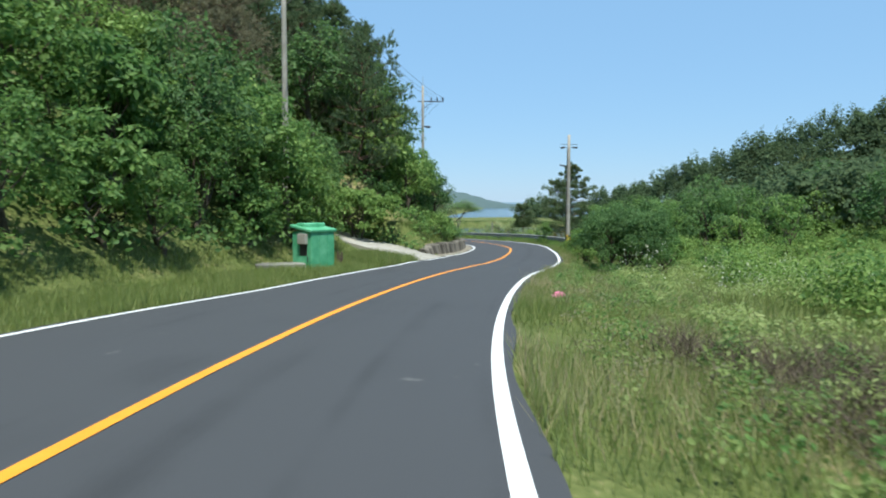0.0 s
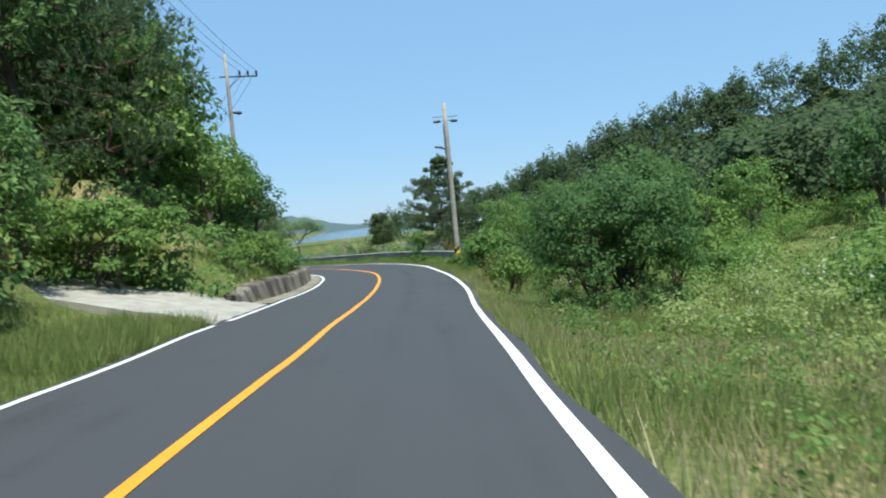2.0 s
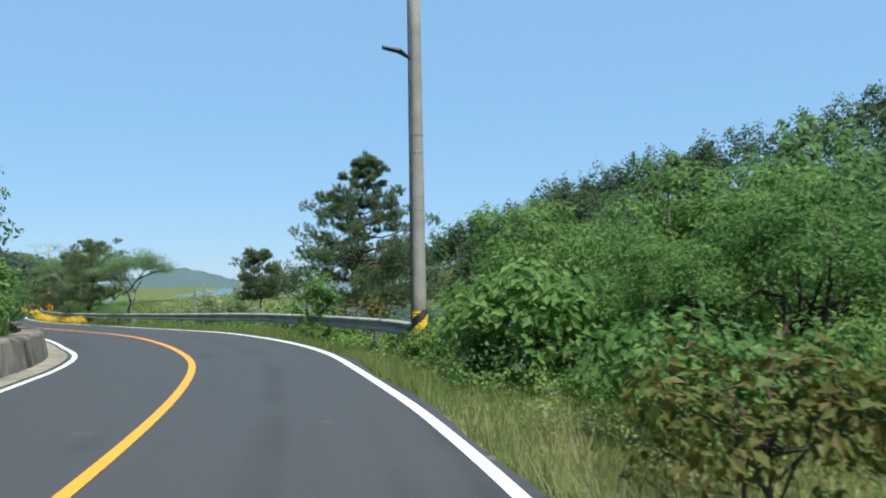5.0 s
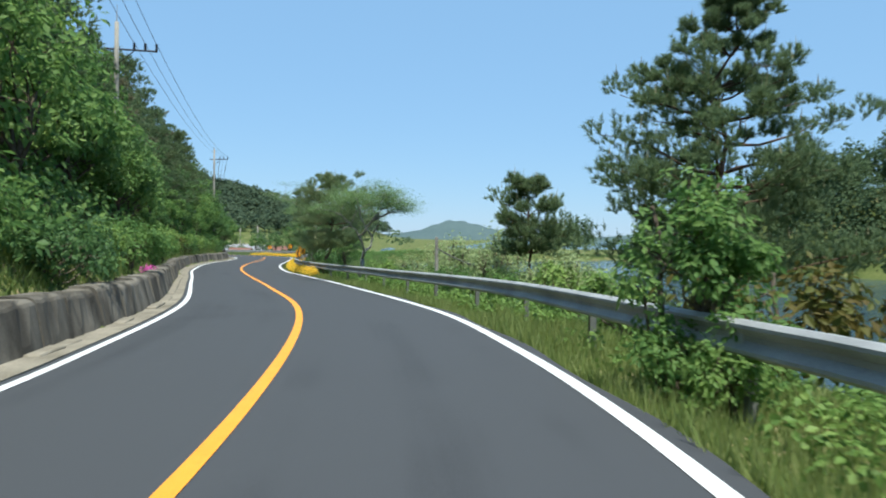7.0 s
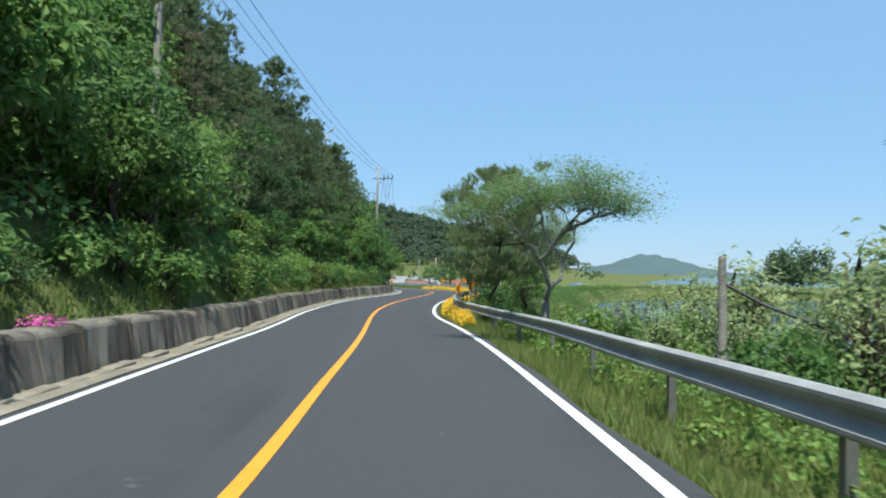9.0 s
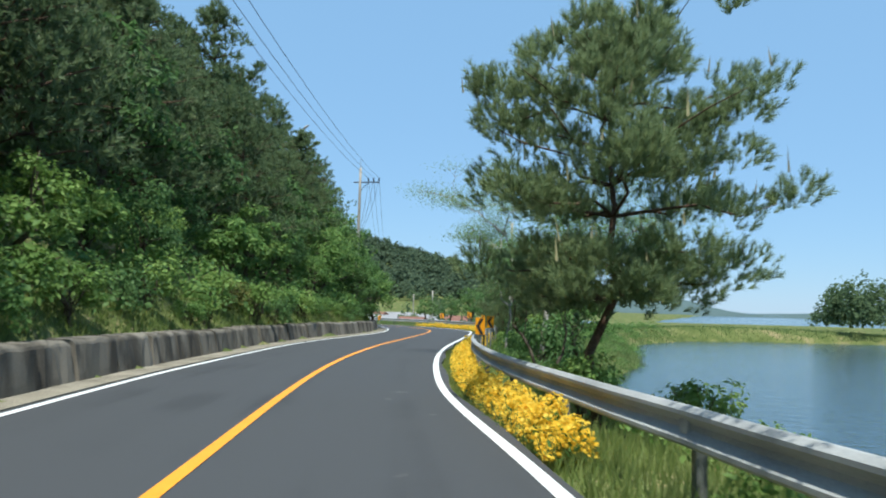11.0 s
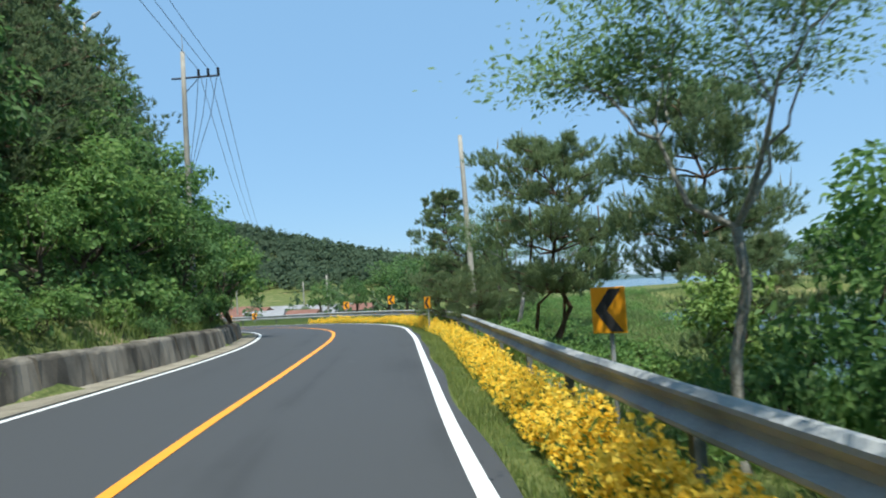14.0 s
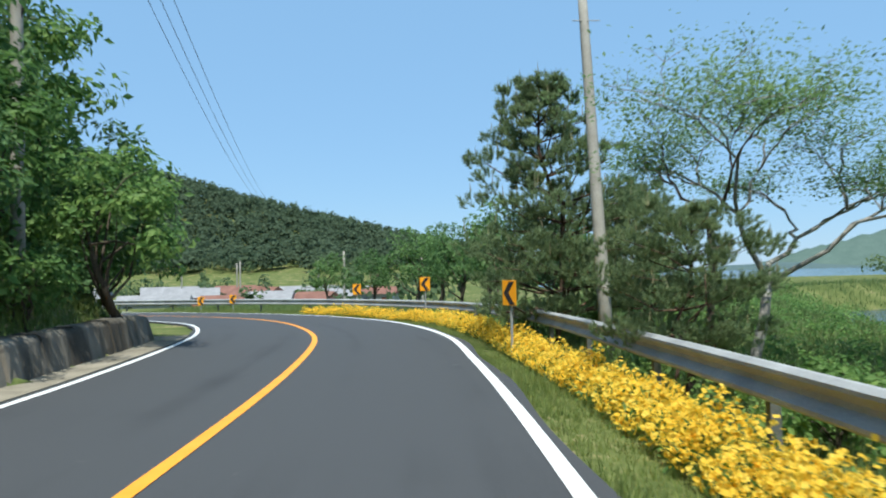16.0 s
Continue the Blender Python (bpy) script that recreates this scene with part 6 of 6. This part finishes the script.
# ---- chevron signs ----
def chevron_sign(x, y, zmid, face, w=0.43, h=0.56):
    """Orange board with a black arrow to the left, on a steel post. face: degrees to which the front looks."""
    g = ground_at(x, y)
    ob = new("chevron_sign")
    ob.matrix_basis = pose(x, y, g, 0, 0, face + 90)
    tagged(ob, "orange curve-warning sign with a black chevron arrow", "road sign", "chevron signs")
    zc = zmid - g
    board = part("board", box_bm(w, 0.02, h, (0, 0, zc), 0.006), SIGN_ORANGE, ob)
    a, b, t = w * 0.40, h * 0.46, w * 0.36
    cx = [(-a + 0.0, 0), (a - t, b), (a, b), (-a + t, 0), (a, -b), (a - t, -b)]
    v = [(px, -0.016, zc + pz) for px, pz in cx] + [(px, -0.011, zc + pz) for px, pz in cx]
    f = [(0, 1, 2, 3), (0, 3, 4, 5), (6, 9, 8, 7), (6, 11, 10, 9)] + [(k, 6 + k, 6 + (k + 1) % 6, (k + 1) % 6) for k in range(6)]
    put("arrow", v, f, BLACK_PAINT, board, False, "black chevron arrow")
    put("post", *tube([(0, 0.05, -0.3), (0, 0.05, zc + h * 0.4)], [0.03, 0.03], 8), STEEL, ob)
    part("bracket", box_bm(0.2, 0.03, 0.04, (0, 0.025, zc + 0.1), 0.004), STEEL, ob)
    return ob


for x, y, z, face in ((-5.96, 124.87, -3.28, 238), (-8.1, 136.8, -3.4, 245), (-14.2, 163.1, -3.72, 228), (-18.7, 177.0, -3.68, 268), (-23.9, 185.0, -4.0, 285), (-34.3, 192.2, -4.62, 290), (-37.2, 193.5, -4.75, 292)):
    chevron_sign(x, y, z, face)

# ---- old fence post with a slack cable ----
fp = new("fence_post")
fp.location = (6.35, 95.8, ground_at(6.35, 95.8))
tagged(fp, "old grey wooden fence post with a slack cable", "fence post")
ptop = -1.68 - fp.location[2]
put("post", *tube([(0, 0, -0.3), (0.02, 0, ptop * 0.5), (0.0, 0.01, ptop - 0.05), (0.0, 0.01, ptop)], [0.085, 0.075, 0.07, 0.05], 9), PALE_BARK, fp)
put("slack_cable", *tube([(0.05, 0, ptop - 0.5), (0.7, -0.1, ptop - 0.85), (1.5, -0.2, ptop - 1.15), (2.3, -0.3, ptop - 1.5)], [0.03] * 4, 5), BLACK_PAINT, fp)

# pink azalea on the wall
i = station(92.8)
p, _ = beside(np.array([i]), np.array([-1.45]))
r = np.random.default_rng(5)
o = sphere_pts(260, r) * np.array([0.32, 0.45, 0.2]) * r.uniform(0.4, 1, (260, 1))
az = put("azalea", *leaf_cloud(o + [0, 0, 0.15], r.normal(size=o.shape), unit(o + [0, 0, 0.3]), r.uniform(0.05, 0.09, 260), r.uniform(0.04, 0.07, 260)), PINK_PETALS)
az.location = (p[0, 0], p[0, 1], ground_at(p[0, 0], p[0, 1]) + 0.3)
tagged(az, "small bright pink azalea on the wall top", "azalea", kind="stuff")

# ---- village beyond the bend ----
HOUSE_WALLS = {"white": surface("white_plaster", (0.25, 0.25, 0.24), (0.42, 0.42, 0.40), 1, 12, 0.85, 0, 0.1), "brick": surface("red_brick_wall", (0.25, 0.10, 0.07), (0.38, 0.17, 0.12), 1, 14, 0.9, 0, 0.2), "grey": surface("grey_cladding", (0.30, 0.31, 0.32), (0.45, 0.46, 0.47), 1, 12, 0.7, 0.2, 0.1)}
ROOFS = {"brown": surface("brown_roof", (0.13, 0.06, 0.045), (0.24, 0.12, 0.09), 1, 16, 0.8, 0, 0.3), "blue": surface("blue_metal_roof", (0.08, 0.20, 0.38), (0.14, 0.30, 0.50), 1, 10, 0.5, 0.2, 0.1), "white": surface("pale_metal_roof", (0.26, 0.28, 0.29), (0.40, 0.42, 0.43), 1, 10, 0.5, 0.1, 0.1), "grey": surface("grey_roof", (0.18, 0.18, 0.19), (0.30, 0.30, 0.31), 1, 12, 0.7, 0, 0.2)}
PANE = base_mat("dark_window_glass", 0.08, 0.0, 0.6)[0]
PANE.node_tree.nodes["Principled BSDF"].inputs["Base Color"].default_value = (0.02, 0.03, 0.04, 1)


def house(x, y, w, d, h, wall_kind, roof_kind, turn, pitch=0.35, label=""):
    ob = new("house")
    ob.matrix_basis = pose(x, y, ground_at(x, y) - 0.1, 0, 0, turn)
    tagged(ob, label or f"small {wall_kind} village house with a {roof_kind} gabled roof", "house", "village houses")
    part("wall", box_bm(w, d, h, (0, 0, h / 2), 0.0), HOUSE_WALLS[wall_kind], ob)
    e, rise = 0.35, d * pitch * 0.6
    v = [(-w / 2 - e, -d / 2 - e, h - 0.1), (w / 2 + e, -d / 2 - e, h - 0.1), (w / 2 + e, d / 2 + e, h - 0.1), (-w / 2 - e, d / 2 + e, h - 0.1), (-w / 2 - e, 0, h + rise), (w / 2 + e, 0, h + rise)]
    put("roof", v, [(0, 1, 5, 4), (2, 3, 4, 5), (0, 4, 3), (1, 2, 5), (3, 2, 1, 0)], ROOFS[roof_kind], ob)
    n = max(2, int(w / 2.4))
    for k in range(n):
        cx = -w / 2 + (k + 0.5) * w / n
        if k == n // 2:
            part("door", box_bm(0.9, 0.06, 2.0, (cx, -d / 2 - 0.01, 1.0), 0.0), ROOFS["brown"], ob)
        else:
            wi = part("window", box_bm(1.3, 0.08, 1.1, (cx, -d / 2 - 0.01, h * 0.55), 0.0), ROOFS["white"], ob)
            part("pane", box_bm(1.1, 0.05, 0.9, (cx, -d / 2 - 0.04, h * 0.55), 0.0), PANE, wi)
    return ob


for args in ((-62.5, 233, 6, 4.5, 2.4, "grey", "grey", 20), (-66, 247, 7, 6, 2.8, "brick", "grey", 25), (-60, 256, 7, 6, 2.8, "white", "brown", -10), (-56, 268, 9, 6, 2.8, "white", "grey", 8), (-48, 258, 7, 5, 2.6, "white", "grey", -5), (-74, 256, 9, 6, 3, "white", "grey", 30), (-71, 275, 9, 6, 3, "white", "brown", 10), (-80, 240, 9, 6, 3, "grey", "grey", 24), (-53, 244, 6, 5, 2.5, "white", "grey", 12), (-47, 246, 5, 4.5, 2.4, "brick", "brown", -8), (-57, 238, 5, 4, 2.3, "white", "brown", 18), (-43, 266, 6, 5, 2.6, "white", "brown", 0), (-63, 268, 6, 5, 2.6, "brick", "grey", 14), (-70, 240, 5, 4, 2.4, "white", "grey", 22), (-51, 280, 7, 5, 2.6, "grey", "white", -6)):
    house(*args)
gh = house(66, 285, 11, 5, 1.7, "white", "white", -12, 0.3, "long white greenhouse on the far shore")
gh["group"] = ""


# parked cars by the village road
CAR_PAINT = {"white": surface("white_car_paint", (0.70, 0.71, 0.72), (0.8, 0.81, 0.82), 1, 20, 0.3, 0, 0.0), "dark": surface("dark_car_paint", (0.03, 0.03, 0.035), (0.06, 0.06, 0.065), 1, 20, 0.3, 0.2, 0.0)}
TYRE = surface("black_tyre", (0.02, 0.02, 0.02), (0.035, 0.035, 0.035), 3, 30, 0.9, 0, 0.2)


def parked_car(x, y, turn, paint):
    ob = new("parked_car")
    ob.matrix_basis = pose(x, y, ground_at(x, y), 0, 0, turn)
    tagged(ob, f"small {paint} car parked by the village road", "car", "parked cars")
    prof = [(-2.1, 0.35), (-2.1, 0.85), (-1.3, 0.98), (-0.7, 1.45), (0.9, 1.48), (1.6, 1.0), (2.1, 0.9), (2.1, 0.35)]
    v = [(px, -0.85, pz) for px, pz in prof] + [(px, 0.85, pz) for px, pz in prof]
    n = len(prof)
    put("body", v, [tuple(range(n)), tuple(range(2 * n - 1, n - 1, -1))] + [(k, n + k, n + (k + 1) % n, (k + 1) % n) for k in range(n)], CAR_PAINT[paint], ob)
    for s in (-1, 1):
        part("side_window", box_bm(1.7, 0.02, 0.35, (0.1, 0.855 * s, 1.2), 0.0), PANE, ob)
        for px in (-1.3, 1.3):
            put("wheel", *tube([(px, s * 0.70, 0.32), (px, s * 0.88, 0.32)], [0.32, 0.32], 12), TYRE, ob)
    return ob


for x, y, t, c in ((-52.0, 226.0, 10, "white"), (-46.5, 229.0, 30, "dark"), (-41.0, 231.0, 5, "white"), (-36.0, 234.0, -10, "white"), (-58.0, 225.0, 20, "dark"), (-49.0, 233.5, 15, "white"), (-44.0, 236.0, -5, "dark"), (-62.0, 227.0, 12, "white")):
    parked_car(x, y, t, c)
